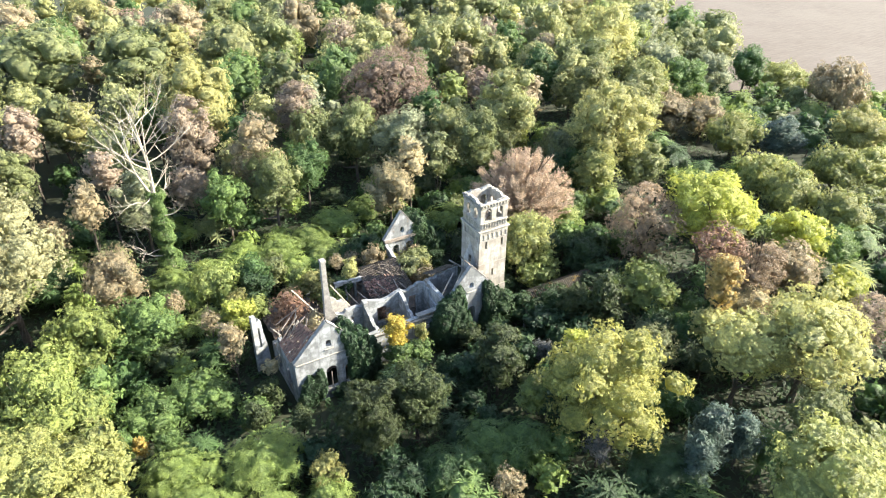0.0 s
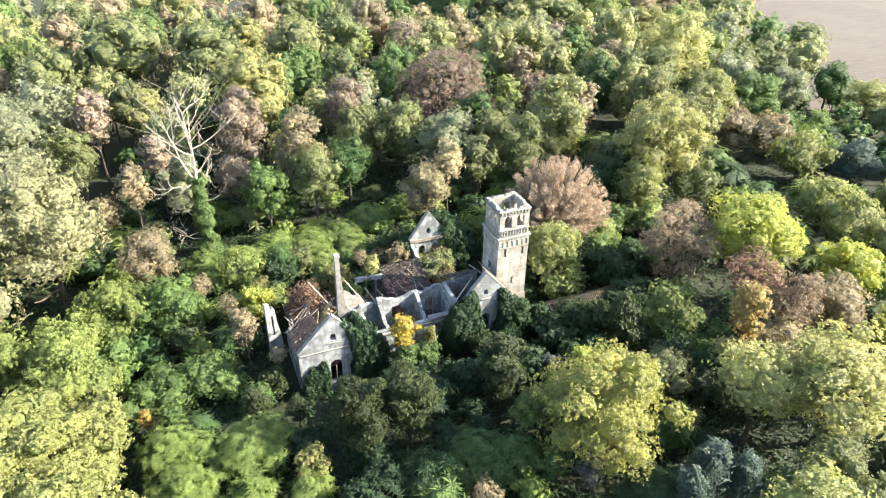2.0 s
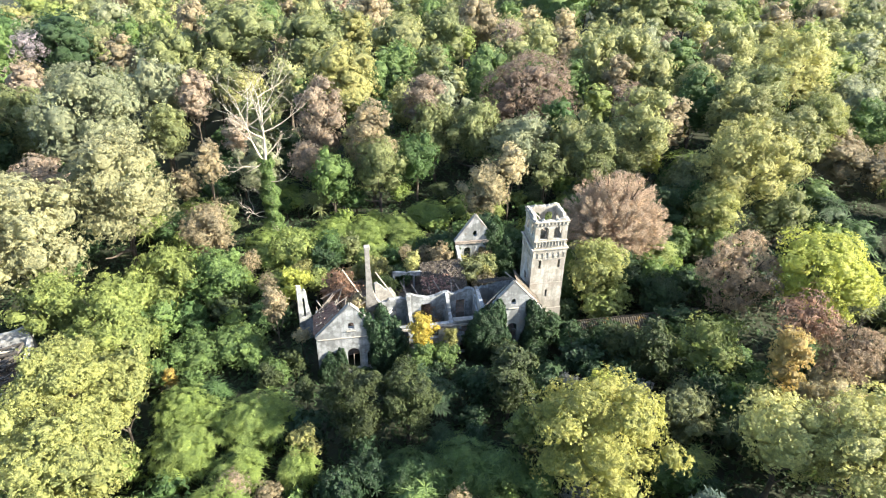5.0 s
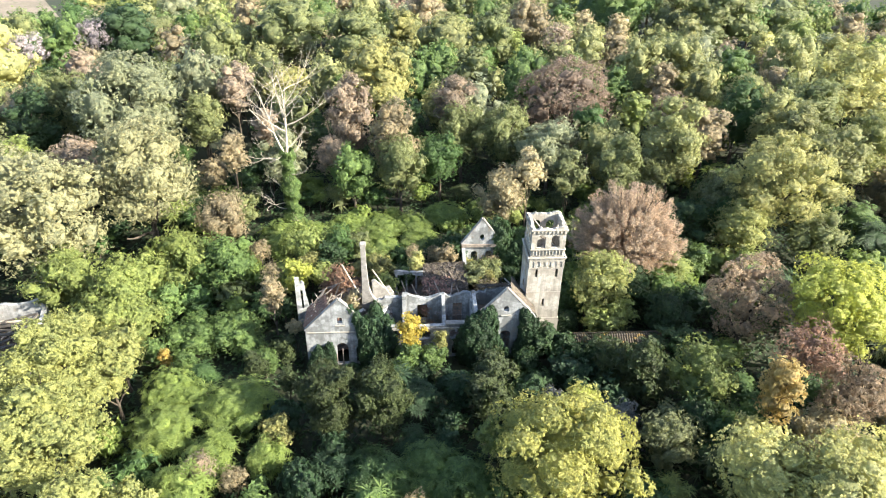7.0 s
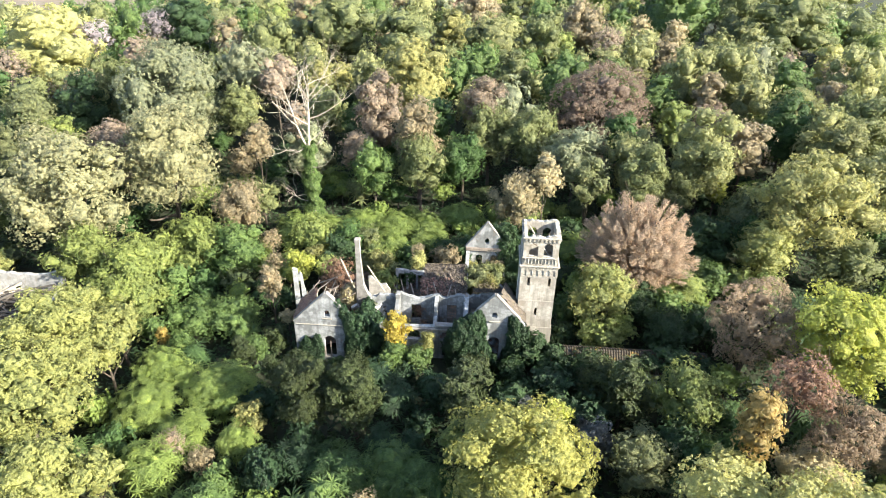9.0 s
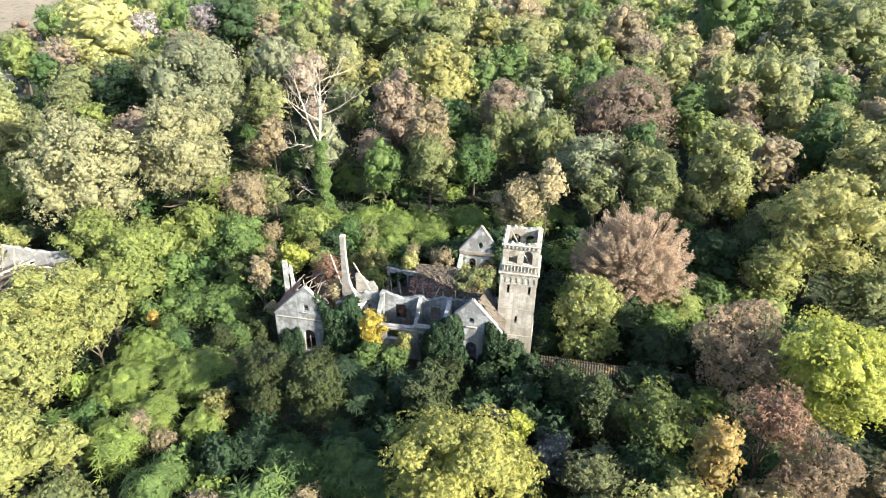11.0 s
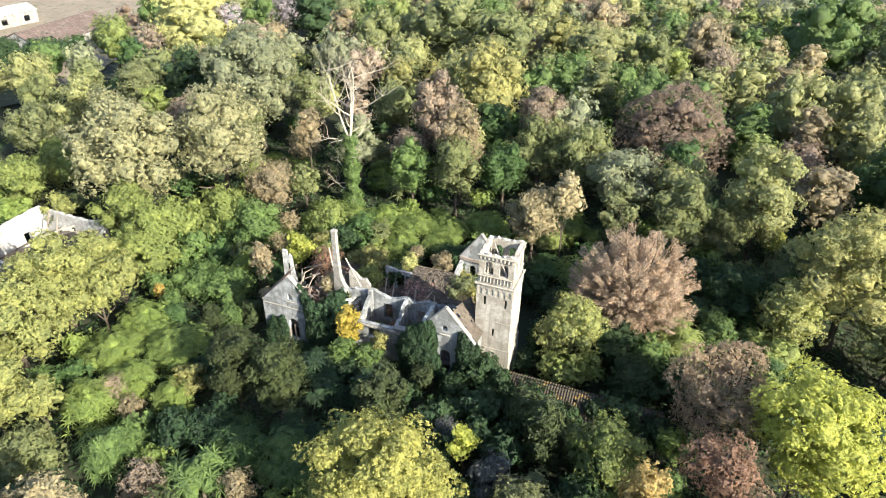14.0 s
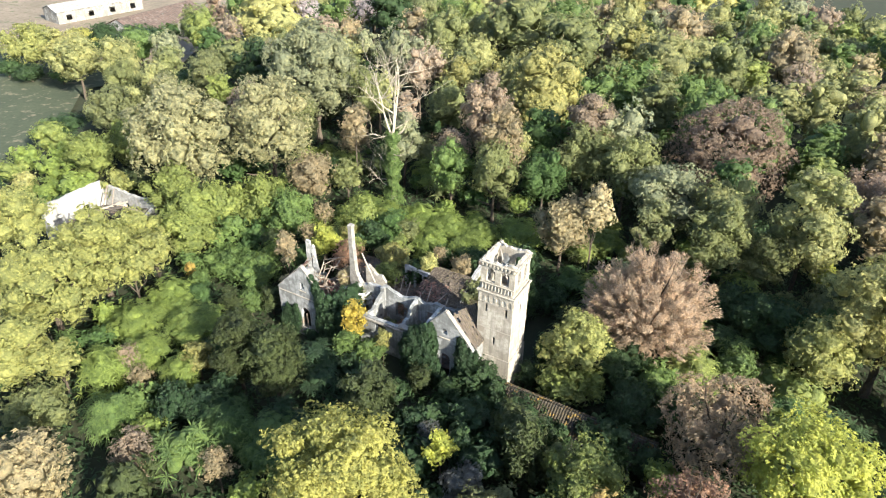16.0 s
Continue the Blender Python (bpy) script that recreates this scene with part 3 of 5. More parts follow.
    for k in range(8):
        x = 23.5 + k * 1.25 + rng.uniform(-0.3, 0.3)
        beam("fallen_rafter", (x, 62.2 + rng.random() * 1.2, 3.3 + rng.random()), (x + rng.uniform(-1.2, 0.8), 65.2 + rng.random() * 1.5, 4.3 + rng.random() * 0.7), 0.13, old_wood, h)
    face = gable("gable_wall", 35.7, 71.4, 2.75, 7.0, 10.75, [oval(0, 7.95, 0.62, 1.0), arch(-1.0, 2.6, 0.9, 5.4, 0.42), arch(1.0, 2.6, 0.9, 5.4, 0.42)])
    block("string_course", 32.9, 38.5, 71.15, 71.397, 6.5, 6.95, old_wood, face, "dark moulded band", 0.04)
    wall("side_wall", [(0, 0), (6, 0), *ragged(rng, [(6, 6.5), (0, 4.2)], 0.6, 0.15)], [rect(2.5, 3.5, 1, 3.4)], 0.45, pose(33.4, 65.4, 0, 0, 0, 90), P, h)
    wall("side_wall", [(0, 0), (9, 0), *ragged(rng, [(9, 3.6), (5, 2.4), (0, 3.2)], 0.6, 0.3)], [], 0.45, pose(38.6, 62.4, 0, 0, 0, 90), P, h)
    # fallen tiles on the sunken roof, broken masonry round the chimney and in the rooms
    scatter("fallen_tiles", 41, 170, (27.4, 31.6, 64.2, 66.6, 0, 0), 0.34, red_tile, h, "heap of fallen red tiles", lambda x, y: 3.75 + (y - 63.9) * 0.395)
    scatter("fallen_tiles", 42, 110, (30.0, 33.2, 64.2, 68.2, 0, 0), 0.3, grey_tile, h, "", lambda x, y: 3.8 + (y - 63.9) * 0.395)
    scatter("masonry_heap", 43, 90, (19.6, 23.4, 59.4, 62.2, 1.6, 5.0), 0.62, white_plaster, h, "heap of broken white masonry at the chimney foot")
    scatter("masonry_heap", 44, 120, (22.0, 38.0, 57.2, 60.6, 0.7, 1.6), 0.45, P, h, "lumps of fallen masonry in the rooms")
    scatter("fallen_tiles", 45, 140, (14.6, 19.5, 57.5, 61.5, 2.4, 4.2), 0.36, red_tile, h)
    for k in range(26):
        a = Vector((rng.uniform(14.4, 20.5), rng.uniform(57.5, 63.5), rng.uniform(3.6, 5.6)))
        d = Vector((rng.uniform(-1.6, 1.6), rng.uniform(-1.6, 1.6), rng.uniform(-0.3, 1.5)))
        beam("fallen_rafter", a, a + d, rng.uniform(0.07, 0.15), pale_bark if k % 3 == 0 else old_wood, h)
    # rubble inside the rooms: one uneven sheet of broken brick
    verts, faces = [], []
    n = 44
    for j in range(24):
        for i in range(n):
            x, y = 14.5 + i * 24.0 / (n - 1), 57.1 + j * 13.5 / 23
            verts.append((x, y, 0.7 + 0.9 * noise.noise((x * 0.6, y * 0.6, 2)) + (1.6 if y > 61.5 else 0.0) + 0.25 * noise.noise((x * 3, y * 3, 5))))
    faces = [(j * n + i, j * n + i + 1, (j + 1) * n + i + 1, (j + 1) * n + i) for j in range(23) for i in range(n - 1)]
    under(link_mesh("rubble", verts, faces, rubble_mat, None, "heaps of broken brick and plaster"), h)
    return h


make_house()


def make_arcade():
    """A low wing beside the tower: mossy tile roof over an arcaded wall."""
    a = empty("arcade_wing", 52, 54)
    tagged(a, "low arcaded wing with a mossy orange-brown tile roof, shade put into its colour", "outbuilding")
    rng = random.Random(3)
    wall("arcade_wall", rect(0, 17.4, 0, 2.95), [arch(1.6 + 3.0 * k, 0.0, 1.9, 1.5, 0.95) for k in range(6)], 0.45, pose(43.6, 52.75, 0), P_arcade, a)
    wall("back_wall", rect(0, 17.4, 0, 3.9), [], 0.4, pose(43.6, 54.9, 0), P_arcade, a)
    wall("end_wall", [(0, 0), (1.7, 0), (1.7, 3.8), (0, 2.9)], [], 0.4, pose(61.0, 53.2, 0, 0, 0, 90), P_arcade, a)
    tiled_slope("tiled_roof", (43.4, 52.5, 2.95), (61.2, 52.5, 2.95), (61.2, 54.7, 4.4), (43.4, 54.7, 4.4), shaded_moss_tile, a, "", rng, 9, 60, 0.05)
    tiled_slope("tiled_roof", (61.2, 55.6, 3.8), (43.4, 55.6, 3.8), (43.4, 54.75, 4.4), (61.2, 54.75, 4.4), shaded_moss_tile, a, "", rng, 4, 60, 0.03)
    return a


P_arcade = wall_plaster
make_arcade()


def make_white_ruin():
    w = empty("roofless_outbuilding", -24, 57)
    tagged(w, "roofless white outbuilding with collapsed timbers inside", "outbuilding")
    rng = random.Random(8)
    P = white_plaster
    x0, x1, y0, y1 = -31.0, -18.6, 51.3, 61.8
    wall("back_wall", [(0, 0), (x1 - x0, 0), *ragged(rng, [(x1 - x0, 6.0), (9, 5.2), (0.3, 5.4), (0, 5.4)], 0.7, 0.14)], [rect(5, 6.2, 1, 3.4)], 0.5, pose(x0, y1, 0), P, w)
    wall("side_wall", [(0, 0), (y1 - y0 - 0.5, 0), *ragged(rng, [(y1 - y0 - 0.5, 6.0), (0, 5.9)], 0.7, 0.12)], [rect(6.0, 7.1, 1, 3.2)], 0.5, pose(x0 + 0.5, y0 + 0.5, 0, 0, 0, 90), P, w)
    wall("side_wall", [(0, 0), (y1 - y0 - 0.5, 0), *ragged(rng, [(y1 - y0 - 0.5, 4.6), (7, 3.0), (3, 2.4), (0, 2.8)], 0.7, 0.2)], [], 0.5, pose(x1, y0 + 0.5, 0, 0, 0, 90), P, w)
    wall("front_wall", [(0, 0), (x1 - x0, 0), *ragged(rng, [(x1 - x0, 2.8), (7, 2.2), (2, 3.0), (0.6, 4.6), (0, 5.2)], 0.7, 0.2)], [rect(3, 4.2, 0.4, 1.7), rect(9, 10.2, 0.4, 1.7)], 0.5, pose(x0, y0, 0), P, w)
    for k in range(56):
        a = (rng.uniform(x0 + 2, x1 - 1.2), rng.uniform(y0 + 2.0, y1 - 0.8), rng.uniform(2.2, 3.6))
        ang = rng.gauss(0.35, 0.5)
        ln = rng.uniform(2.5, 6)
        b = (min(max(a[0] + ln * math.cos(ang), x0 + 0.8), x1 - 0.8), min(max(a[1] + ln * math.sin(ang), y0 + 0.8), y1 - 0.6), a[2] + rng.uniform(-0.4, 1.3))
        beam("fallen_rafter", a, b, rng.uniform(0.16, 0.34), pale_bark if k % 7 == 0 else charred_wood, w)
    for k in (0, 3):
        beam("leaning_rafter", (x0 + 3.0 + k * 0.5, y1 - 0.7, 6.2 - 0.1 * k), (x0 + 3.4 + k * 0.7, y1 - 3.2, 2.0), 0.16, old_wood, w)
    block("rubble_floor", x0 + 0.5, x1 - 0.5, y0 + 0.5, y1, 0.1, 2.0, rubble_mat, w, "floor deep in rubble", 0.4)
    return w


make_white_ruin()


def make_shed(x, y, length, width, eave, ridge, turn, wall_mat, roof_mat, label, openings):
    s = empty("farm_shed", x, y)
    tagged(s, label, "shed")
    m = pose(x, y, 0, 0, 0, turn)
    hl, hw = length / 2, width / 2
    holes = [rect(-hl + length * (k + 0.5) / openings - 0.9 + hl, -hl + length * (k + 0.5) / openings + 0.9 + hl, 0.9, 2.6) for k in range(openings)]
    wall("long_wall", rect(0, length, 0, eave), holes, 0.35, m @ pose(-hl, -hw, 0), wall_mat, s)
    wall("long_wall", rect(0, length, 0, eave), holes, 0.35, m @ pose(-hl, hw - 0.35, 0), wall_mat, s)
    g = [(0, 0), (width - 0.7, 0), (width - 0.7, eave), (hw - 0.35, ridge), (0, eave)]
    wall("end_wall", g, [], 0.35, m @ pose(-hl + 0.35, -hw + 0.35, 0, 0, 0, 90), wall_mat, s)
    wall("end_wall", g, [], 0.35, m @ pose(hl, -hw + 0.35, 0, 0, 0, 90), wall_mat, s)
    rng = random.Random(int(abs(x)))
    for sgn in (-1, 1):
        c = [m @ Vector(v) for v in ((-hl - 0.4, sgn * (hw + 0.4), eave - 0.1), (hl + 0.4, sgn * (hw + 0.4), eave - 0.1), (hl + 0.4, 0, ridge + 0.15), (-hl - 0.4, 0, ridge + 0.15))]
        tiled_slope("roof_slope", *c, roof_mat, s, "", rng, 16, int(length * 1.2), 0.03)
    return s


make_shed(-150, 147.5, 29, 9, 3.8, 5.2, 82, shed_plaster, white_plaster, "long whitewashed farm shed with a pale roof", 4)
make_shed(-117.5, 145.5, 29, 15, 3.0, 6.0, 94, shed_plaster, barn_roof, "long farm shed with a patchy red-brown tile roof", 5)


# ---- plants ----
ICO = [(0, 0, -1), (0.724, -0.526, -0.447), (-0.276, -0.851, -0.447), (-0.894, 0, -0.447), (-0.276, 0.851, -0.447), (0.724, 0.526, -0.447), (0.276, -0.851, 0.447), (-0.724, -0.526, 0.447), (-0.724, 0.526, 0.447), (0.276, 0.851, 0.447), (0.894, 0, 0.447), (0, 0, 1)]
ICO_FACES = [(0, 1, 2, 0), (0, 5, 1, 0), (0, 4, 5, 0), (0, 3, 4, 0), (0, 2, 3, 0), (1, 10, 6, 1), (2, 6, 7, 2), (3, 7, 8, 3), (4, 8, 9, 4), (5, 9, 10, 5), (6, 2, 1, 6), (7, 3, 2, 7), (8, 4, 3, 8), (9, 5, 4, 9), (10, 1, 5, 10), (11, 6, 10, 11), (11, 7, 6, 11), (11, 8, 7, 11), (11, 9, 8, 11), (11, 10, 9, 11)]
shapes = {}


def fill_mesh(name, v, tris, quads):
    """A mesh from arrays of triangles and quads."""
    me = bpy.data.meshes.new(name)
    me.vertices.add(len(v))
    me.vertices.foreach_set("co", v.astype(np.float32).ravel())
    me.loops.add(tris.size + quads.size)
    me.loops.foreach_set("vertex_index", np.concatenate([tris.ravel(), quads.ravel()]).astype(np.int32))
    me.polygons.add(len(tris) + len(quads))
    me.polygons.foreach_set("loop_start", np.concatenate([np.arange(len(tris)) * 3, tris.size + np.arange(len(quads)) * 4]).astype(np.int32))
    me.update(calc_edges=True)
    return me


def leaf_mesh(name, p, n, t, length, width, cores=None, droop=0.0, segs=1):
    """One mesh of many leaves: places p, normals n, long axes t. Each leaf is a small pointed blade of its own."""
    k = len(p)
    n = n / np.linalg.norm(n, axis=1, keepdims=True)
    t = t - n * np.sum(t * n, axis=1, keepdims=True)
    t = t / np.maximum(np.linalg.norm(t, axis=1, keepdims=True), 1e-6)
    b = np.cross(n, t)
    L, W = length[:, None], width[:, None]
    tris, f = np.zeros((0, 3), dtype=np.int64), np.zeros((0, 4), dtype=np.int64)
    if segs == 1:
        base = p - t * L * 0.45
        v = np.stack([base + b * W * 0.5, p + t * L * 0.55 - n * W * 0.15, base - b * W * 0.5], axis=1).reshape(-1, 3)
        tris = np.arange(3 * k).reshape(-1, 3)
    else:
        down = np.array([[0, 0, -1.0]]) * L * droop
        rows = [p, p + t * L * 0.4 + b * W * 0.5, p + t * L * 0.45 + n * W * 0.12, p + t * L * 0.4 - b * W * 0.5, p + t * L * 0.95 + down]
        v = np.stack(rows, axis=1).reshape(-1, 3)
        f = (np.arange(k)[:, None, None] * 5 + np.array([[0, 1, 2, 3], [2, 1, 4, 3]])[None]).reshape(-1, 4)
    if cores is not None:
        iv, it = cores
        tris = np.concatenate([tris, it + len(v)])
        v = np.concatenate([v, iv])
    me = fill_mesh(name, v, tris, f)
    me.polygons.foreach_set("use_smooth", np.ones(len(tris) + len(f), dtype=bool))
    me.materials.append(None)
    shapes[me.name] = (v, tris, f)
    return me


def directions(rng, n):
    d = rng.normal(size=(n, 3))
    return d / np.linalg.norm(d, axis=1, keepdims=True)


def sphere_grid(level):
    """An icosahedron split level times: unit points and triangles."""
    v = [Vector(p).normalized() for p in ICO]
    f = [t[:3] for t in ICO_FACES]
    for _ in range(level):
        mid, out = {}, []

        def half(i, j):
            k = (min(i, j), max(i, j))
            if k not in mid:
                mid[k] = len(v)
                v.append(((v[i] + v[j]) / 2).normalized())
            return mid[k]

        for i, j, k in f:
            x, y, z = half(i, j), half(j, k), half(k, i)
            out += [(i, x, z), (x, j, y), (z, y, k), (x, y, z)]
        f = out
    return np.array([tuple(p) for p in v]), np.array(f)


GRIDS = [sphere_grid(k) for k in range(4)]


def mass(rng, R, lobe, n, core, level, tuft, way):
    """One leafy mass of radius R that bulges in heads of radius lobe: leaf places, outward ways, and the inner foliage."""
    heads = directions(rng, int(3.2 * (R / lobe) ** 2) + 6)
    reach = rng.uniform(0.35, 1.0, len(heads))
    ph = rng.uniform(0, 6, 3)

    def skin(d):
        near = d @ heads.T
        pick = np.argmax(near, axis=1)
        ang = np.arccos(np.clip(near[np.arange(len(d)), pick], -1, 1)) * R / lobe
        bulge = np.sqrt(np.clip(1 - (ang / 1.2) ** 2, 0, 1)) * reach[pick]
        low = 0.13 * np.sin(d[:, 0] * 3.1 + ph[0]) + 0.13 * np.sin(d[:, 1] * 3.3 + ph[1]) + 0.1 * np.sin(d[:, 2] * 4 + d[:, 0] * 2 + ph[2])
        r = R * (0.76 + low) + lobe * 0.85 * bulge
        c = heads[pick] * (r - lobe * 0.8 * np.maximum(bulge, 0.3))[:, None]
        p = d * r[:, None]
        e = p - c
        return p, e / np.maximum(np.linalg.norm(e, axis=1, keepdims=True), 1e-5)

    per = 5
    k = max(2, n // per)
    d = directions(rng, k) + way
    d /= np.linalg.norm(d, axis=1, keepdims=True)
    p, e = skin(d)
    out = 1.06 - 0.2 * rng.random(k) ** 1.6
    stray = rng.random(k) < 0.1
    out[stray] = rng.uniform(1.03, 1.08 + 0.4 / R, int(stray.sum()))
    p = p * out[:, None]
    e = e * 0.8 + d * 0.4
    p, e = np.repeat(p, per, axis=0), np.repeat(e, per, axis=0)
    p = p + directions(rng, len(p)) * tuft * rng.uniform(0.3, 1.0, (len(p), 1))
    g, f = GRIDS[level]
    q, _ = skin(g)
    squat = np.array([1, 1, rng.uniform(0.7, 1.0)])
    return p * squat, e, q * core * squat, f


def lobed(rng, R, tall, lobe, n, size, shape="round", wide=0.8, outward=0.0, jitter=0.5, core=0.68, level=1, part_r=0.4, count=9, spread=1.0):
    """A crown of radius R and half height R * tall: leafy masses at uneven heights round the limbs, the lower ones shaded and smaller."""
    count = int(count * (0.45 + 0.55 * tall))
    k = np.arange(count) + rng.uniform(0, 1)
    zz = 1 - 1.72 * (k + 0.25) / count
    az = k * 2.39996 + rng.uniform(-0.4, 0.4, count)
    flat = np.sqrt(np.clip(1 - zz ** 2, 0, 1))
    d = np.stack([flat * np.cos(az), flat * np.sin(az), zz], axis=1)
    rad = R * part_r * rng.uniform(0.5, 1.4, count)
    c = d * (R * rng.uniform(0.82, 1.12, count) - rad)[:, None] * spread
    c[:, 2] = d[:, 2] * (R * tall * rng.uniform(0.9, 1.06, count) - rad)
    c[:, :2] *= (1 - 0.4 * np.clip(-zz, 0, 1) * min(tall, 1.6) / 1.6)[:, None]
    if shape == "flat":
        c[:, 2] *= 0.8
    if shape == "cone":
        h = np.clip((c[:, 2] / (R * tall) + 1) / 2, 0, 1)
        c[:, :2] *= np.clip(1.15 - h, 0.05, 1)[:, None]
        rad = rad * np.clip(1.25 - h, 0.3, 1)
    inner = np.array([[0, 0, z * R * tall] for z in (-0.35, 0.0, 0.35)])
    c, rad = np.concatenate([c, inner]), np.concatenate([rad, [R * 0.5] * 3])
    share = rad ** 2 / np.sum(rad ** 2)
    P, N, V, F, base = [], [], [], [], 0
    for i, (ci, ri, si) in enumerate(zip(c, rad, share)):
        way = ci / R * 0.6 + np.array([0, 0, 0.35])
        p, e, q, f = mass(rng, ri, lobe, max(12, int(n * si)), core, level if i < count else max(level - 1, 0), size * 0.9, way)
        p = p + ci
        gap = np.linalg.norm(p[:, None] - c[None], axis=2) / rad[None]
        gap[:, i] = 9
        seen = gap.min(axis=1) > 0.74
        P.append(p[seen])
        N.append((e + ci / R * 0.35)[seen])
        V.append(q + ci)
        F.append(f + base)
        base += len(q)
    p, e, q, f = np.concatenate(P), np.concatenate(N), np.concatenate(V), np.concatenate(F)
    m = len(p)
    L = size * rng.uniform(0.6, 1.4, m)
    return p, e + directions(rng, m) * jitter, directions(rng, m) + e * outward, L, L * wide, (q, f)


def crown(kind, R, tall, n, size, seed, far=False):
    rng = np.random.default_rng(seed)
    name = "crown"
    masses = {2.5: 9, 5.0: 14, 8.0: 22}[R] if not far else {2.5: 7, 5.0: 9, 8.0: 14}[R]
    pr = {2.5: 0.48, 5.0: 0.45, 8.0: 0.39}[R] + (0.1 if far else 0.0)
    made = dict(level=1, count=masses, part_r=pr, core=0.6 if R > 6 and not far else 0.68)
    if kind == "broad":
        return leaf_mesh(name, *lobed(rng, R, tall, 0.6 if R < 3 else 0.9, n, size, **made))
    if kind == "fine":
        return leaf_mesh(name, *lobed(rng, R, tall, 0.55 if R < 3 else 0.85, n, size, wide=0.75, outward=0.5, jitter=0.55, **made))
    if kind == "yew":
        made.update(count=9, part_r=0.5)
        return leaf_mesh(name, *lobed(rng, R, tall, 0.42, int(n * 1.25), size * 1.15, wide=0.55, outward=0.9, jitter=0.5, **made))
    if kind == "conif":
        return leaf_mesh(name, *lobed(rng, R, tall * 1.3, 0.6, n, size * 1.5, wide=0.3, outward=1.0, shape="cone", **made))
    if kind == "column":
        return leaf_mesh(name, *lobed(rng, R, max(tall, 1.7), 0.55, n, size, **made))
    if kind == "twig":
        return leaf_mesh(name, *lobed(rng, R, tall, 0.8, n, size * 0.95, wide=0.45, outward=0.8, jitter=0.8, **dict(made, core=0.4, level=0)))
    if kind == "fan":
        d = directions(rng, n)
        d[:, 2] = np.abs(d[:, 2]) * 1.15 + 0.12
        d /= np.linalg.norm(d, axis=1, keepdims=True)
        sprays = directions(rng, 420)
        sprays[:, 2] = np.abs(sprays[:, 2]) * 1.15 + 0.12
        spray = sprays[np.argmax(d @ sprays.T, axis=1)]
        d = d * 0.7 + spray * 0.3
        d /= np.linalg.norm(d, axis=1, keepdims=True)
        u = rng.random(n) ** 0.33
        reach = R * 1.75 * (1 - 0.28 * (1 - d[:, 2])) * (0.86 + 0.14 * np.sin(spray[:, 0] * 51 + spray[:, 1] * 37))
        p = d * (u * reach)[:, None] + np.array([0, 0, -0.85 * R])
        p[:, :2] *= 0.86
        L = size * rng.uniform(0.8, 1.5, n)
        return leaf_mesh(name, p, directions(rng, n) * 0.9 + d * 0.6 + np.array([0, 0, 0.3]), d * 1.4 + directions(rng, n) * 0.4, L * 1.15, L * 0.26)
    # shoots on a ragged mound, each ending in a ring of long arching fronds
    p, nn, t, L, W, cores = lobed(rng, R, tall, 0.6, n, size, shape="flat", **dict(made, core=0.72, level=1))
    p = p[::5]
    per, k = 9, len(p)
    out = p / np.linalg.norm(p, axis=1, keepdims=True)
    shoot = out * 0.55 + np.array([0, 0, 0.8]) + directions(rng, k) * 0.3
    shoot /= np.linalg.norm(shoot, axis=1, keepdims=True)
    a = np.cross(shoot, directions(rng, k))
    a /= np.linalg.norm(a, axis=1, keepdims=True)
    b = np.cross(shoot, a)
    turn = (np.arange(per)[None, :] * 2.4 + rng.uniform(0, 6, (k, 1)))[..., None]
    lift = rng.uniform(0.1, 0.7, (k, per, 1))
    t = (a[:, None] * np.cos(turn) + b[:, None] * np.sin(turn) + shoot[:, None] * lift).reshape(-1, 3)
    nn = np.repeat(shoot, per, axis=0) - t * 0.3
    p = np.repeat(p, per, axis=0)
    L = size * rng.uniform(1.3, 2.6, len(p))
    return leaf_mesh(name, p, nn, t, L, L * 0.14, cores, 0.3, 2)


def tube(verts, faces, pts, radii, sides=6):
    base = len(verts)
    for i, (p, r) in enumerate(zip(pts, radii)):
        a = pts[min(i + 1, len(pts) - 1)] - pts[max(i - 1, 0)]
        q = a.to_track_quat("Z", "Y")
        for s in range(sides):
            an = 2 * math.pi * s / sides
            verts.append(p + q @ Vector((r * math.cos(an), r * math.sin(an), 0)))
    for i in range(len(pts) - 1):
        for s in range(sides):
            faces.append((base + i * sides + s, base + i * sides + (s + 1) % sides, base + (i + 1) * sides + (s + 1) % sides, base + (i + 1) * sides + s))


def branch(rng, verts, faces, start, way, length, radius, depth, sides=6, crook=0.25, forks=(2, 4), lift=0.1):
    pts, radii = [start], [radius]
    steps = 5
    for i in range(steps):
        way = (way + Vector((rng.gauss(0, crook), rng.gauss(0, crook), rng.gauss(lift, crook)))).normalized()
        pts.append(pts[-1] + way * length / steps)
        radii.append(radius * (1 - 0.75 * (i + 1) / steps))
    tube(verts, faces, pts, radii, sides)
    if depth > 0:
        for _ in range(rng.randint(*forks)):
            k = rng.randint(2, steps)
            side = Vector((rng.gauss(0, 1), rng.gauss(0, 1), rng.gauss(0.25, 0.6))).normalized()
            branch(rng, verts, faces, pts[k], (way * 0.6 + side * 0.8).normalized(), length * rng.uniform(0.45, 0.75), radii[k] * 0.75, depth - 1, max(3, sides - 2), crook, forks, lift)


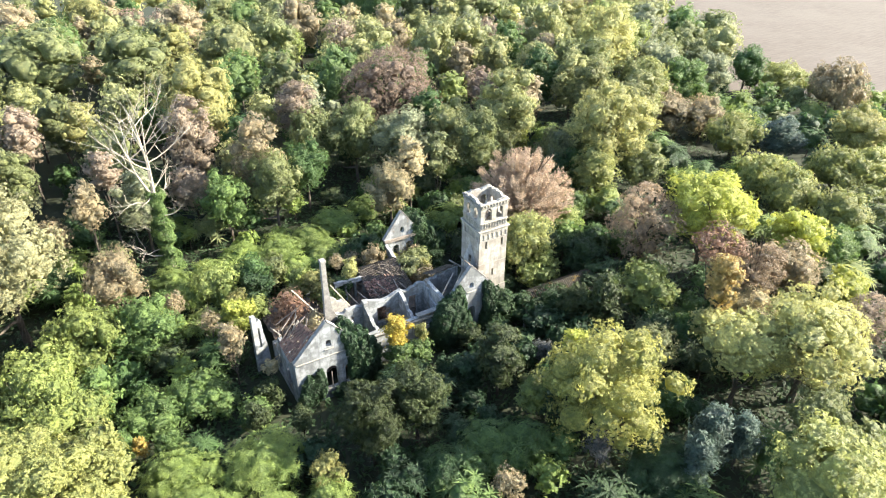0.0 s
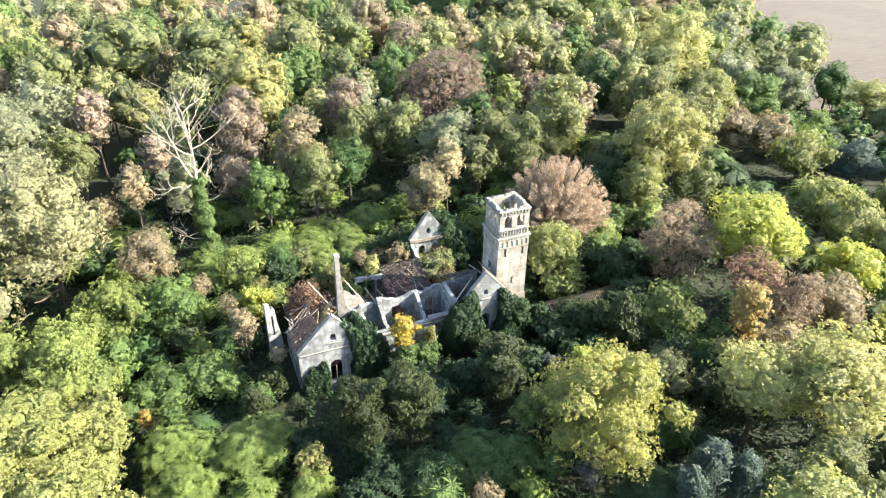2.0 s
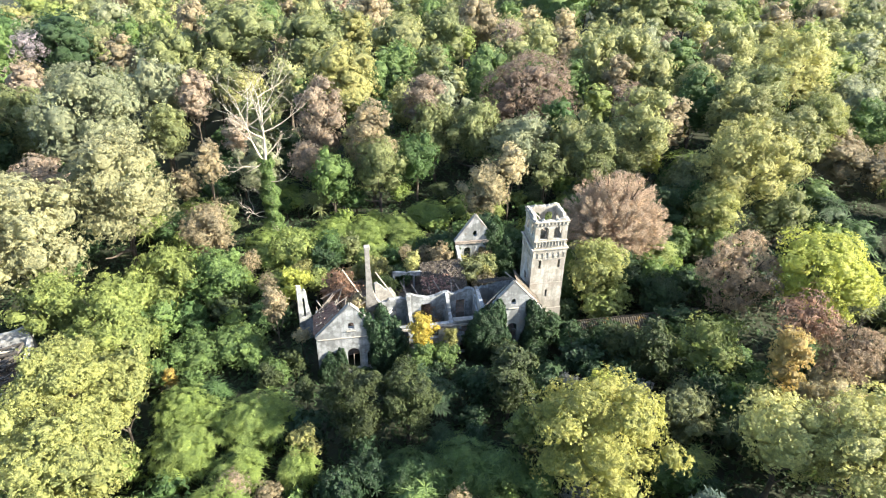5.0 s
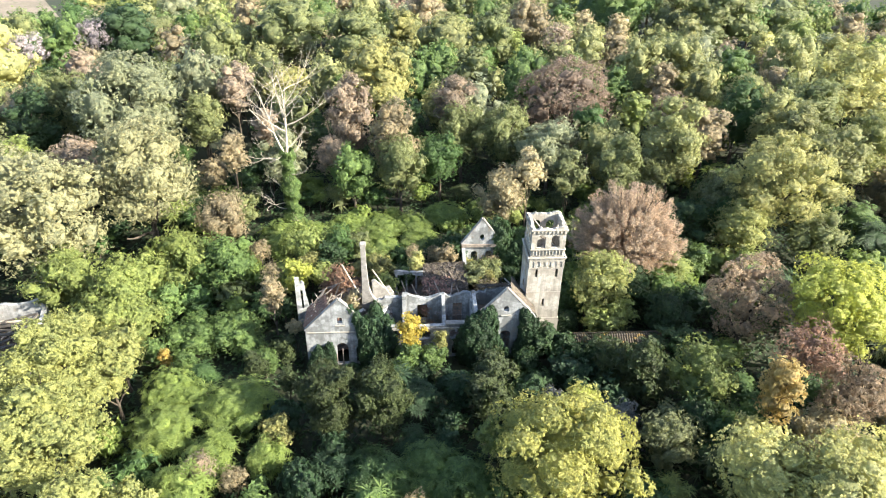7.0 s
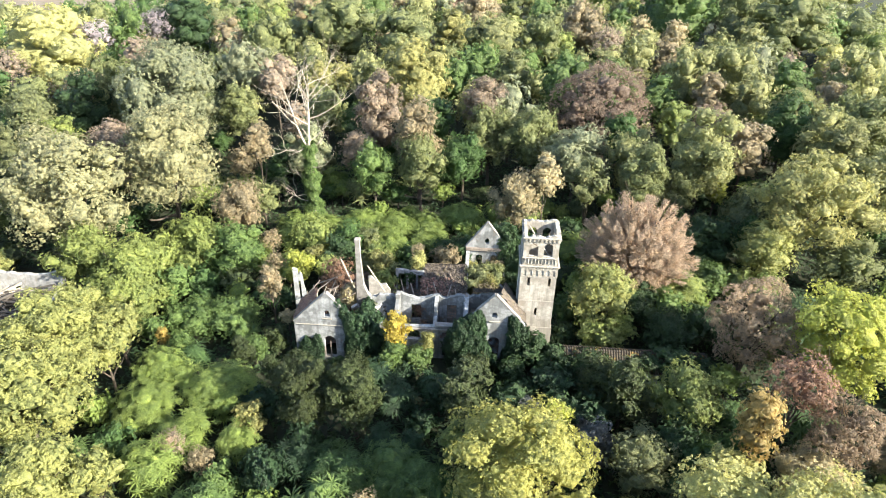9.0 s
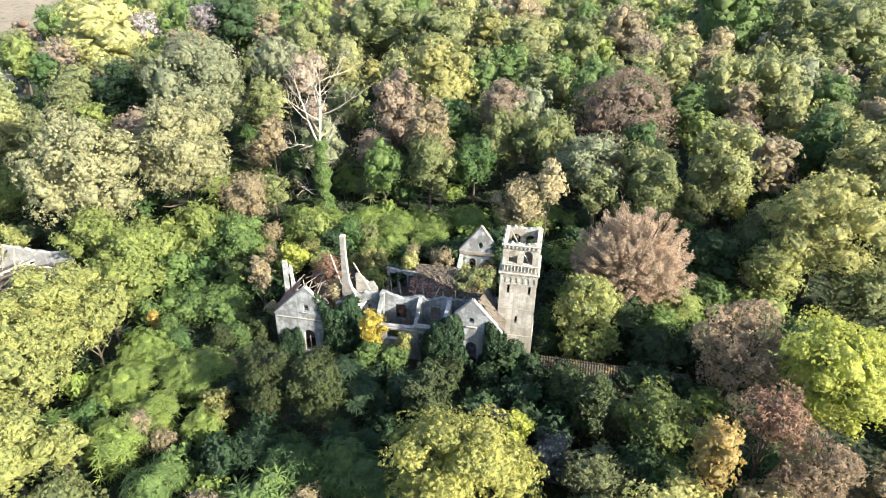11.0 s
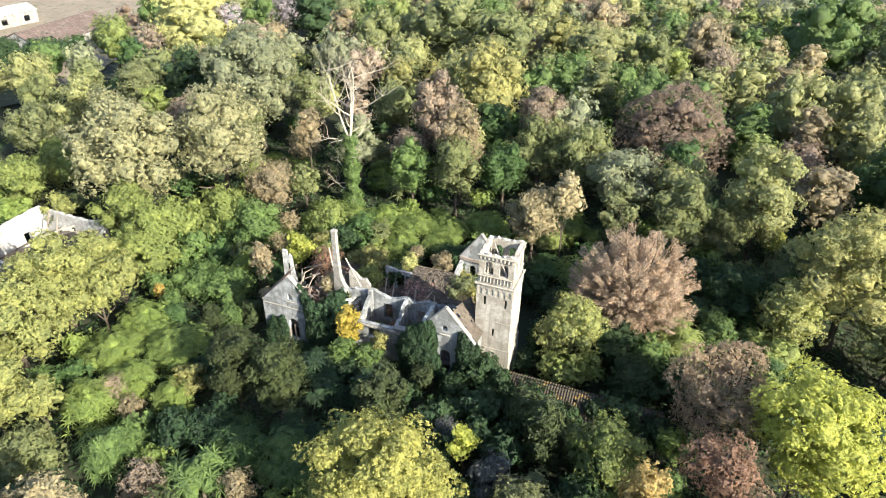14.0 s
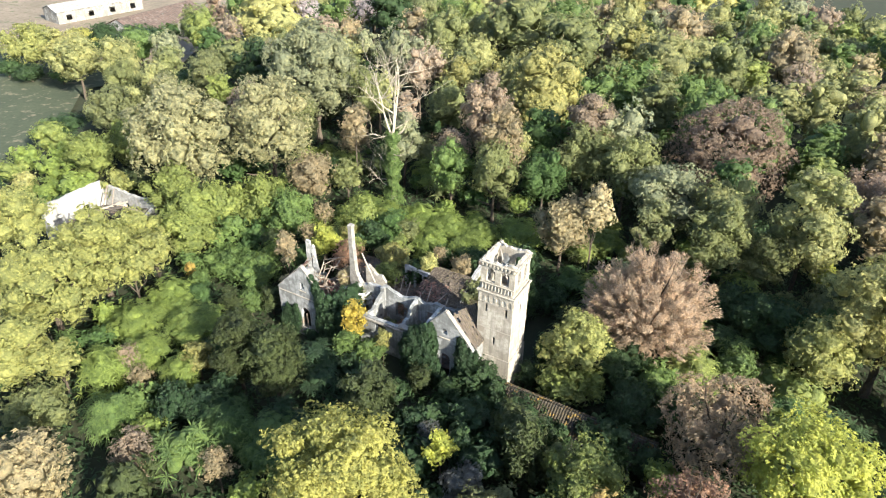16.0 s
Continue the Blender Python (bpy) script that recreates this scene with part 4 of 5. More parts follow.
def trunk_mesh(seed, twiggy=False, simple=False):
    """Trunk of a tree whose crown centre stands at height 5 and has radius 5."""
    rng = random.Random(seed)
    verts, faces = [], []
    pts = [Vector((0, 0, -0.3)), Vector((0.03, 0, 0.5)), Vector((0.1, 0.06, 2)), Vector((0.0, 0.15, 3.6)), Vector((-0.1, 0.05, 5.4))]
    tube(verts, faces, pts, [0.5, 0.36, 0.3, 0.24, 0.14], 8)
    for k in range(9 if twiggy else 6):
        a = 2 * math.pi * k / (9 if twiggy else 6) + rng.uniform(-0.4, 0.4)
        way = Vector((math.cos(a), math.sin(a), rng.uniform(0.5, 1.5))).normalized()
        branch(rng, verts, faces, pts[2 + k % 3], way, rng.uniform(2.8, 4.2), 0.15, 2 if twiggy else 0 if simple else 1, 5, 0.2, (3, 4) if twiggy else (2, 3))
    me = bpy.data.meshes.new("trunk")
    me.from_pydata([tuple(v) for v in verts], [], faces)
    me.materials.append(bark)
    return me


SIZES = (2.5, 5.0, 8.0)
TALLS = (0.8, 1.15, 1.6, 2.1)
NEAR_COUNT = {2.5: 2800, 5.0: 11800, 8.0: 31000}
FAR_COUNT = {2.5: 850, 5.0: 2300, 8.0: 5600}
LEAF_SIZE = {"broad": 0.27, "fine": 0.27, "yew": 0.3, "conif": 0.34, "column": 0.28, "twig": 0.3, "fan": 0.36, "frond": 0.36}
templates = {}


def template(kind, R, tall, far, variant):
    key = (kind, R, tall, far, variant)
    if key not in templates:
        n, size = (FAR_COUNT[R], LEAF_SIZE[kind] * 1.75) if far else (NEAR_COUNT[R], LEAF_SIZE[kind])
        n = int(n * (0.5 + 0.5 * tall))
        if kind == "frond":
            n = int(n * 0.42)
        if kind == "twig":
            n = int(n * 1.4)
        if kind == "fan":
            n = int(n * 2.4)
        seed = len(kind) * 1000 + sum(map(ord, kind)) + int(R * 10) * 7 + variant * 131 + far * 17 + int(tall * 100)
        templates[key] = crown(kind, R, tall, n, size, seed, far)
    return templates[key]


trunks = [trunk_mesh(s) for s in (1, 2, 3)]
stems = [trunk_mesh(s, False, True) for s in (4, 5)]
twig_trunks = [trunk_mesh(s, True) for s in (11, 12)]
rng_plant = random.Random(77)
planted = []
WORDS = {"broad": "broadleaf tree with a lumpy crown", "fine": "feathery tree with fine foliage", "yew": "bushy evergreen yew", "conif": "conical conifer with drooping sprays",
         "column": "slim upright tree", "twig": "thinning twiggy tree", "fan": "tree with upswept branches", "frond": "rank thicket of long arching leaves"}


def reach_down(top, r, tree, foot=3.0):
    """Half height and centre of a crown that ends at top and comes down close to the ground."""
    rz = max(min(r, top / 2), (top - foot) / 2) if tree else min(r, top / 2)
    rz = min(rz, r * (1.9 if r > 4.5 else 1.5))
    return rz, top - rz


def plant(kind, colour, x, y, zc, r, far=False):
    """A tree or bush: crown of radius r whose widest part stands at height zc."""
    rng = rng_plant
    R = min(SIZES, key=lambda s: abs(math.log(s / r)))
    variant = rng.randrange(3 if kind in ("broad", "fine", "frond") else 2)
    far = far or (y > 120 and not kind == "frond")
    bush = zc < 4.6
    rz = min(r * rng.uniform(0.88, 1.05), max(zc * 1.0, 1.2))
    if kind == "column":
        rz = min(r * 1.7, zc)
    elif kind in ("twig", "fan"):
        rz = min(r * 1.02, zc)
    elif kind == "conif":
        rz = min(r * 1.6, zc)
    elif kind == "yew":
        rz = min(r * 1.4, zc * 1.05)
    elif kind in ("broad", "fine"):
        rz, zc = reach_down(zc + rz, r, not bush)
    tall = min(TALLS, key=lambda s: abs(math.log(s * r / rz))) if kind not in ("fan", "conif") else 1.15
    me = template(kind, R, tall, far, variant)
    t = new("bush" if bush else "tree")
    t.empty_display_size = 0.5
    t.matrix_world = pose(x, y, 0, 0, 0, rng.uniform(0, 360))
    words = "%s %s" % (LEAF_WORDS[colour], WORDS[kind])
    if bush:
        words = words.replace("tree", "bush")
    tagged(t, words, "bush" if bush else "tree", "bushes in the wood" if bush else "trees of the wood")
    c = new("crown", me)
    c.parent = t
    size = (1.0 if y > 110 else 0.94) * r / R
    high = rz / (R * tall) if kind not in ("fan", "column", "conif") else rz / R * {"fan": 0.9, "column": 0.6, "conif": 0.67}[kind]
    c.matrix_local = Matrix.Translation((0, 0, zc)) @ Matrix.Diagonal((size * rng.uniform(0.95, 1.06), size * rng.uniform(0.95, 1.06), high, 1))
    c.material_slots[0].link = "OBJECT"
    c.material_slots[0].material = leaf_mats[colour]
    k = new("stem" if bush else "trunk", rng.choice(twig_trunks if kind in ("twig", "fan") and r > 2 and y < 120 else stems if bush or y > 70 or kind == "yew" else trunks))
    k.parent = t
    k.matrix_local = Matrix.Diagonal((r / 5.6, r / 5.6, (zc + rz * (0.35 if kind in ("twig", "fan") else 0.1)) / 7.0, 1))
    planted.append((x, y, r))
    return t


plant("yew", "dark", 22.7, 43.2, 6, 4)
plant("yew", "dark", 17.6, 42.9, 6.7, 3.6)
plant("fine", "yellow", 39.1, 33.4, 8.6, 7.4)
plant("yew", "dark2", 33.8, 44.8, 5.3, 3.3)
plant("conif", "dark2", 50.4, 46.6, 5.6, 3.4)
plant("broad", "lime2", 56.7, 45.8, 6, 3.9)
plant("twig", "brown", 65.4, 55.4, 8.4, 6)
plant("broad", "lime", 73.4, 51.4, 9.6, 6.7)
plant("twig", "rust", 65.8, 43.6, 10.6, 3.3)
plant("column", "orange", 60, 38.1, 10.8, 2.5)
plant("twig", "brown", 68.8, 39.8, 8.4, 4)
plant("fine", "pale", 62.2, 27.5, 9, 6.9)
plant("fine", "pale", 55.6, 30.6, 8, 5)
plant("fine", "pale2", 47.5, 15.4, 8, 6)
plant("conif", "blue", 45.6, 25.7, 5.4, 3)
plant("conif", "blue", 48.6, 24.4, 4.6, 2.4)
plant("conif", "blue", 42.4, 24.6, 4.6, 2.6)
plant("fine", "pale2", -9.2, 38.6, 8, 7.2)
plant("fine", "pale2", -6, 51.6, 6.4, 3.4)
plant("fine", "pale2", -10.4, 46.6, 7.4, 6.6)
plant("fine", "pale2", -5.6, 47.6, 7, 3)
plant("fine", "pale2", -11.5, 53.5, 6, 4.2)
plant("broad", "paleoak", -21.6, 71.8, 11.6, 9.8)
plant("broad", "paleoak", -11.6, 81.4, 13.6, 8.2)
plant("broad", "tan", -0.4, 78, 8.6, 4)
plant("broad", "paleoak2", -19.5, 103, 15.5, 10)
plant("fan", "pink", 55.3, 70.6, 10.6, 7.1)
plant("fine", "pale2", 50.4, 62.4, 7.6, 4)
plant("fine", "pale2", 48.2, 61.4, 6.2, 2.6)
plant("broad", "lime2", 49.6, 58.8, 3.6, 3)
plant("broad", "lime2", 52.2, 60.6, 3.4, 2.4)
plant("broad", "cream", 43.9, 84.2, 13, 2.7)
plant("broad", "cream", 39.8, 83.4, 9.2, 4.2)
plant("broad", "yolive", 20.4, 121.2, 15.5, 8.5)
plant("broad", "pink2", 15.8, 106.4, 15.5, 4.8)
plant("broad", "tan", 23.8, 96.6, 14.8, 4.7)
plant("broad", "olive", 35.5, 104.5, 10.3, 5.3)
plant("broad", "olive", 42.8, 103, 11.6, 5.3)
plant("broad", "pink2", 34.3, 108.3, 15.5, 4.1)
plant("twig", "rust2", 55.9, 115, 10.7, 10.5)
plant("broad", "pale", 79.6, 78.8, 12.6, 8.2)
plant("fine", "pale2", 73.5, 74.5, 6.5, 4.6)
plant("broad", "green2", 17, 92.2, 9, 4.2)
plant("broad", "olive", 24.6, 92.7, 10.3, 4.6)
plant("broad", "dkolive", 50.8, 87.8, 11, 3.2)
plant("broad", "olive", 59.3, 88.2, 12, 4.4)
plant("broad", "olive2", 69.6, 94.2, 15, 6)
plant("fine", "pale", -62.6, 138.1, 13.5, 12.1)
plant("twig", "pink2", -64, 124, 12, 4.2)
plant("twig", "bare", -61.8, 131.6, 6, 4.4)
plant("twig", "bare", -56, 143.8, 13.5, 4.6)
plant("broad", "green2", -52.7, 154.9, 13.5, 6.3)
plant("twig", "bare", -46.7, 155.8, 13.5, 4.7)
plant("broad", "pink2", -39.8, 132, 13.5, 4.8)
plant("broad", "dkgreen", -41.6, 162.3, 13.5, 8.8)
plant("broad", "tan", -26.6, 150.4, 13.5, 4.4)
plant("broad", "olive", -16.1, 149.2, 13.5, 7.1)
plant("broad", "olive", -2.7, 161.9, 13.5, 11.2)
plant("broad", "olive", 14.5, 153.3, 13.5, 9.1)
plant("broad", "tan", -15.3, 181, 13.5, 6.7)
plant("broad", "green2", 2.5, 181.5, 13.5, 6.6)
plant("broad", "yolive", 25.1, 165.7, 13.5, 5.2)
plant("broad", "olive2", 35.1, 153.6, 13.5, 7.7)
plant("broad", "tan", 31.7, 185.8, 13.5, 6.6)
plant("broad", "olive", 39.4, 131.9, 13.5, 5.5)
plant("broad", "olive", 47.2, 157.7, 13.5, 6.4)
plant("broad", "tan", 58.2, 173.3, 13.5, 7)
plant("twig", "pink2", 62.1, 154.6, 13.5, 4.3)
plant("broad", "cream", 72.4, 172.3, 13.5, 3.9)
plant("broad", "cream", 80.6, 167.7, 13.5, 3.9)
plant("broad", "tan", 74.8, 150.1, 13.5, 4.2)
plant("broad", "olive2", 60.2, 140.6, 13.5, 4.6)
plant("broad", "olive2", 66.8, 143.6, 13.5, 4.7)
plant("broad", "green2", 50.1, 127.5, 13.5, 6.5)
plant("broad", "green2", 59.5, 123.3, 13.5, 5.8)
plant("broad", "olive2", 75.7, 132.5, 13.5, 7)
plant("broad", "olive2", 85.1, 133.7, 13.5, 7.2)
plant("broad", "tan", 77.4, 123.8, 13.5, 3.6)
plant("broad", "olive2", 85.7, 123.1, 13.5, 4.9)
plant("broad", "green2", 94.9, 131.2, 13.5, 5.2)
plant("broad", "olive2", 90.4, 114.3, 13.5, 4.7)
plant("broad", "lime2", 89.2, 117.8, 6, 6.1)
plant("broad", "olive2", 91, 102.3, 13.5, 5.2)
plant("broad", "yolive", 82.4, 111.2, 4, 2)
plant("broad", "lime", 72.5, 94.1, 6.6, 1.9)
plant("broad", "olive", 134.9, 190.3, 9, 12.4)
plant("broad", "olive", 110.5, 174.6, 13.5, 11.8)
plant("broad", "olive2", 97.5, 164.5, 13.5, 4.7)
plant("broad", "tan", 100.5, 123.2, 13.5, 3.8)
plant("broad", "olive2", 111.3, 136.9, 13.5, 7.1)
plant("broad", "olive", 100, 107.1, 13.5, 5.8)
plant("broad", "olive2", 91.2, 84.4, 13.5, 5.3)
plant("broad", "green2", 85.5, 186.8, 13.5, 12.9)
plant("broad", "olive", 106.6, 196.8, 13.5, 10.2)
plant("broad", "olive", 144.3, 236.5, 8, 14.9)
plant("broad", "paleoak2", -15.4, 126.9, 13.5, 6.2)
plant("broad", "pink2", -7.4, 127.9, 13.5, 3.1)
plant("broad", "yolive", 1.8, 123.4, 13.5, 4.1)
plant("broad", "olive", -9.3, 105.6, 13, 3.8)
plant("broad", "tan", -1.1, 90.9, 13.5, 2.8)
plant("broad", "tan", -6.6, 97.2, 6, 3.3)
plant("broad", "olive", 0.1, 86.2, 5, 3.3)
plant("broad", "dkgreen", -37, 105.3, 13.5, 5.3)
plant("broad", "olive", -33.6, 112.1, 13.5, 6.6)
plant("broad", "dkolive", -41.8, 96.2, 13.5, 4.5)
plant("broad", "lime2", -34, 92, 12, 3)
plant("broad", "dkolive", -37.5, 83.5, 13.5, 4.1)
plant("broad", "lime2", -4.8, 71.9, 5, 5.5)
plant("broad", "green2", 1.4, 70.3, 5, 4.5)
plant("broad", "lime2", -9.5, 67, 5, 5)
plant("broad", "lime2", -8.2, 59.4, 5, 4.7)
plant("broad", "green2", -0.5, 58.8, 2.4, 4.2)
plant("broad", "green2", 4.2, 59, 2.6, 4.1)
plant("column", "tan", 9, 61, 6.4, 1.7)
plant("twig", "tan", 8, 66.6, 6, 1.5)
plant("twig", "tan", 5.2, 73.7, 5, 1.7)
plant("column", "orange2", -2.4, 54, 3, 0.9)
plant("broad", "green2", 0.1, 53.2, 3, 1.8)
plant("frond", "vine", 0, 48.8, 3, 3.8)
plant("frond", "vine", 7.5, 45.9, 3, 4.6)
plant("frond", "vine", 0.8, 42.7, 3, 4.3)
plant("fine", "yolive", 12.3, 41.6, 3.6, 2.2)
plant("frond", "vine", 6.4, 39.4, 3, 2.8)
plant("frond", "vine", 4.5, 35.3, 3, 3.4)
plant("twig", "pink2", 5.8, 37.4, 3.6, 1.9)
plant("twig", "tan", 9, 36.4, 3, 1.6)
plant("frond", "vine", 11.5, 39.6, 2.4, 2.5)
# very dark leaf colour stands in for the shaded gap here
plant("broad", "ivy", 15.7, 35.3, 3, 3.2)
plant("frond", "green", 22.6, 35.9, 3, 3.4)
plant("frond", "green2", 27.2, 37.3, 3, 3.7)
plant("frond", "green2", 30.7, 35.3, 3, 3.3)
plant("yew", "dark2", 8.5, 50.8, 4, 1.7)
plant("yew", "dark2", 12.4, 48.8, 4, 1.3)
plant("broad", "dkgreen", 54.5, 64.2, 4, 3.7)
plant("frond", "lime2", 61.3, 69.2, 4, 3.2)
plant("broad", "green2", 65.8, 71, 4, 2.9)
plant("broad", "dkgreen", 57.6, 58.9, 4, 3.6)
plant("broad", "dkgreen", 48.2, 51.7, 3, 3.6)
plant("twig", "grey", 40.7, 45.4, 3, 1.7)
plant("fine", "lime", 43.4, 43.2, 5, 2)
plant("fine", "lime2", 33.2, 38.2, 6.4, 1.9)
plant("fine", "grey", 47, 41.4, 3, 3)
plant("broad", "dkolive", 50.8, 38.8, 4, 3.8)
plant("broad", "dkgreen", 55.2, 42, 4, 3.1)
plant("broad", "green", 57.3, 38.7, 4, 3)
plant("fine", "pale", 58.4, 37, 5, 3.4)
plant("fine", "cream", 65.6, 37.3, 5, 3.7)
plant("broad", "green", 73.8, 79.6, 5, 4)
plant("broad", "dkgreen", 67.4, 79.8, 5, 4.8)
plant("broad", "dkgreen", 63.2, 81.9, 4, 4.4)
plant("broad", "olive", 85.2, 74.8, 5, 5)
plant("broad", "pale", 114.1, 118.5, 13.5, 9.3)
plant("broad", "olive2", 151.3, 144.1, 8, 10)
plant("broad", "olive", 146.6, 121.6, 8, 6.6)
plant("broad", "olive", 163, 126.2, 8, 7.2)
# pale2 on this far right scrub: sun-glare haze put into the leaf colour
plant("broad", "pale2", 151.9, 95.4, 4.5, 7.1)
plant("broad", "tan", 150, 80.4, 7, 7.5)
plant("broad", "pale2", 101.3, 91.2, 13.5, 4.8)
plant("broad", "olive2", 91.5, 96.7, 13.5, 4.7)
plant("broad", "yolive", 133.9, 153.7, 8, 8)
plant("broad", "green", 86.9, 107.9, 13.5, 4.9)
plant("broad", "tan", 106.4, 89.8, 6, 6.2)
plant("broad", "tan", 111.8, 84.9, 6, 5)
plant("broad", "pale2", 110.8, 76.2, 5, 6.1)
plant("conif", "blue", 119, 71.5, 5, 6.9)
plant("broad", "yolive", 128, 62.3, 7, 5.7)
plant("broad", "pale2", 113.5, 56.8, 5, 5.8)
plant("broad", "pale2", 100.3, 61.7, 5, 5.4)
plant("broad", "pale2", 119.6, 53.3, 5, 4.7)
plant("broad", "pale2", 97.9, 54.5, 5, 5.7)
plant("broad", "pale2", 98.8, 46.4, 5, 4.6)
plant("broad", "lime", 84.9, 44.6, 6, 5)
plant("broad", "green2", 89.8, 42, 4, 4.2)
plant("broad", "tan", 75.8, 39.8, 6, 4.6)
plant("broad", "lime", 80.8, 34.1, 5, 3.4)
plant("twig", "pink2", 74.9, 27.9, 6, 3.6)
plant("broad", "olive", 56.1, 21.7, 6, 3.6)
plant("broad", "olive", 55.9, 17.3, 6, 3.2)
plant("fine", "pale", 51.5, 13.7, 7, 2.7)
plant("frond", "dkgreen", 40.5, 26.1, 3, 4.5)
plant("twig", "grey", 36.7, 31.5, 3, 1.8)
plant("twig", "tan", 25.8, 31.5, 4, 1.9)
plant("fine", "olive", 36.2, 41.9, 3, 1.6)
plant("broad", "tan", -5, 200.2, 13.5, 6.9)
plant("broad", "yolive", 11.4, 209, 13.5, 6.3)
plant("broad", "olive", -1.7, 130.9, 13.5, 4.6)
plant("broad", "pink2", -7.3, 122, 13.5, 3.8)
plant("broad", "yolive", 0.7, 144.2, 6, 4.2)
plant("broad", "pink2", 2.1, 101.6, 13, 2.7)
plant("fine", "pale2", -110.2, 101, 6.4, 9)
plant("broad", "dkgreen", -111, 94, 2.6, 4.2)
plant("broad", "dkgreen", -103, 95, 2.4, 4)
plant("broad", "green", -95, 98, 2.4, 3.6)
plant("fine", "pale", -96.6, 102.2, 7, 6.6)
plant("broad", "yellow", -107, 113, 5.4, 4.2)
plant("broad", "dkgreen", -108, 131, 3, 4.2)
plant("broad", "green", -104, 139, 2.6, 3.4)
plant("broad", "olive2", -48.5, 88.5, 11, 5.2)
plant("broad", "dkolive", -54.7, 83.9, 6, 7)
plant("broad", "green", -49.5, 101.3, 6, 8.6)
plant("broad", "lime2", -41.2, 76.7, 5, 6.4)
plant("broad", "lime2", -41.6, 67.7, 5, 5.1)
plant("broad", "pale", -46.1, 58, 3, 2.5)
plant("broad", "dkgreen", -97.3, 123, 5, 7)
plant("broad", "dkgreen", -105.4, 117.6, 5, 5.3)
plant("fine", "pale2", -29.2, 63.8, 5, 2.8)
plant("fine", "pale2", -25.9, 45.6, 8, 5.1)
plant("fine", "cream", 14.7, 20.1, 7, 5.1)
plant("fine", "olive", 3.9, 27.3, 3, 4.2)
plant("frond", "green2", 11.5, 30.9, 3, 3.3)
plant("twig", "pink2", 17.2, 29.1, 3, 2.8)
plant("broad", "dkolive", 75.8, 84.9, 6, 6)
plant("broad", "olive", 65.1, 91.1, 7, 4.2)
plant("frond", "vine", 6.4, 82.1, 2.5, 4)
plant("frond", "vine", 11.7, 81.8, 2.5, 4)
plant("frond", "vine", 16.2, 84, 2.5, 4)
plant("frond", "vine", 21.6, 83.3, 2.5, 4)
plant("frond", "vine", 26.8, 84.2, 2.5, 4)
plant("frond", "vine", 31.9, 87.4, 2.5, 4.1)
plant("frond", "vine", 38.2, 89, 2.5, 3.7)
plant("frond", "vine", 43.8, 91.4, 2.5, 3.7)
plant("fine", "lime2", 11, 75.9, 4.2, 4.4)
plant("fine", "green", 15.6, 76.4, 4, 3.6)
plant("frond", "vine", 21.5, 77.8, 2.5, 3.4)
plant("frond", "vine", 26.8, 79.1, 2.5, 3.4)
plant("fine", "pale", 26.7, 69, 6.2, 1.5)
plant("fine", "yolive", 21.6, 68.2, 6, 2.2)
plant("fine", "lime2", 22.4, 65.4, 4.6, 2.1)
plant("twig", "rust", 16.9, 64.2, 6.2, 2.4)
plant("fine", "cream", 18.8, 61.3, 5, 1.6)
plant("fine", "lime", 11.2, 66.6, 5.4, 2.7)
plant("fine", "dkolive", 34.6, 67.6, 4.2, 2.6)
plant("fine", "olive", 36.8, 68.8, 4.4, 2.2)
plant("twig", "tan", 35.8, 65.4, 3.4, 2)
plant("twig", "tan", 37.3, 72.4, 4, 2.4)
plant("twig", "tan", 29.3, 74.7, 3, 1.8)
plant("fine", "dkgreen", 30, 76.2, 3, 2.5)
plant("fine", "gold", 25.8, 53.5, 7.2, 1.8)
plant("fine", "green2", 25.6, 52.6, 3.2, 2.7)
plant("fine", "green2", 28.4, 53.2, 2.9, 2)
plant("fine", "yolive", 29.2, 54.2, 4.9, 1.1)
plant("broad", "dkgreen", 41.4, 55.4, 3, 2.7)
plant("broad", "ivy", 29.9, 49.3, 2.5, 1.9)
plant("fine", "olive", 21.5, 60.5, 4, 1.4)
plant("fine", "yolive", 18.9, 69.2, 4.5, 1.4)
plant("twig", "tan", 26.2, 72.7, 5, 1.2)
plant("fine", "lime2", 13.8, 69.4, 4, 2.2)
plant("twig", "rust", 15.4, 64.1, 5, 1.3)
plant("fine", "yolive", 33.4, 70.6, 4, 1.5)
plant("fine", "olive", 26.9, 62.4, 3, 1.3)
plant("fine", "cream", 12, 57.3, 4.5, 1.1)
plant("fine", "dkgreen", 25.1, 68.5, 3.5, 2.1)
plant("broad", "green2", 8.8, 53.5, 2.6, 2.1)
plant("broad", "ivy", 22.7, 50.8, 2.2, 1.6)
plant("broad", "ivy", 26.9, 50.7, 2.2, 1.8)
plant("fine", "dark2", 35.2, 52.6, 2.4, 2)
plant("broad", "dkgreen", 39.1, 52.5, 2.4, 2)
plant("broad", "dkgreen", 43, 53.8, 2.4, 1.8)
plant("fine", "dark2", 11, 55.2, 2.6, 2.1)
plant("frond", "green2", 6.1, 57.4, 2.2, 2.2)
plant("fine", "lime2", 20.5, 71.1, 5, 2)
plant("fine", "olive", 22.9, 68.4, 4.5, 1.9)
plant("fine", "dkgreen", 15.1, 72.4, 4.5, 2.8)
plant("fine", "yolive", 12.3, 70.7, 4.5, 2)
plant("fine", "olive", 18.4, 76.6, 4, 2.5)
plant("fine", "yolive", 36.2, 66.8, 4.5, 1.5)
plant("fine", "dkgreen", 39.2, 68.5, 3.5, 1.7)
plant("twig", "rust", 27.8, 61.4, 3.5, 1.2)
plant("fine", "yolive", 21.9, 60.1, 3.5, 1.1)
plant("fine", "olive", 26.9, 58.9, 2, 1.3)
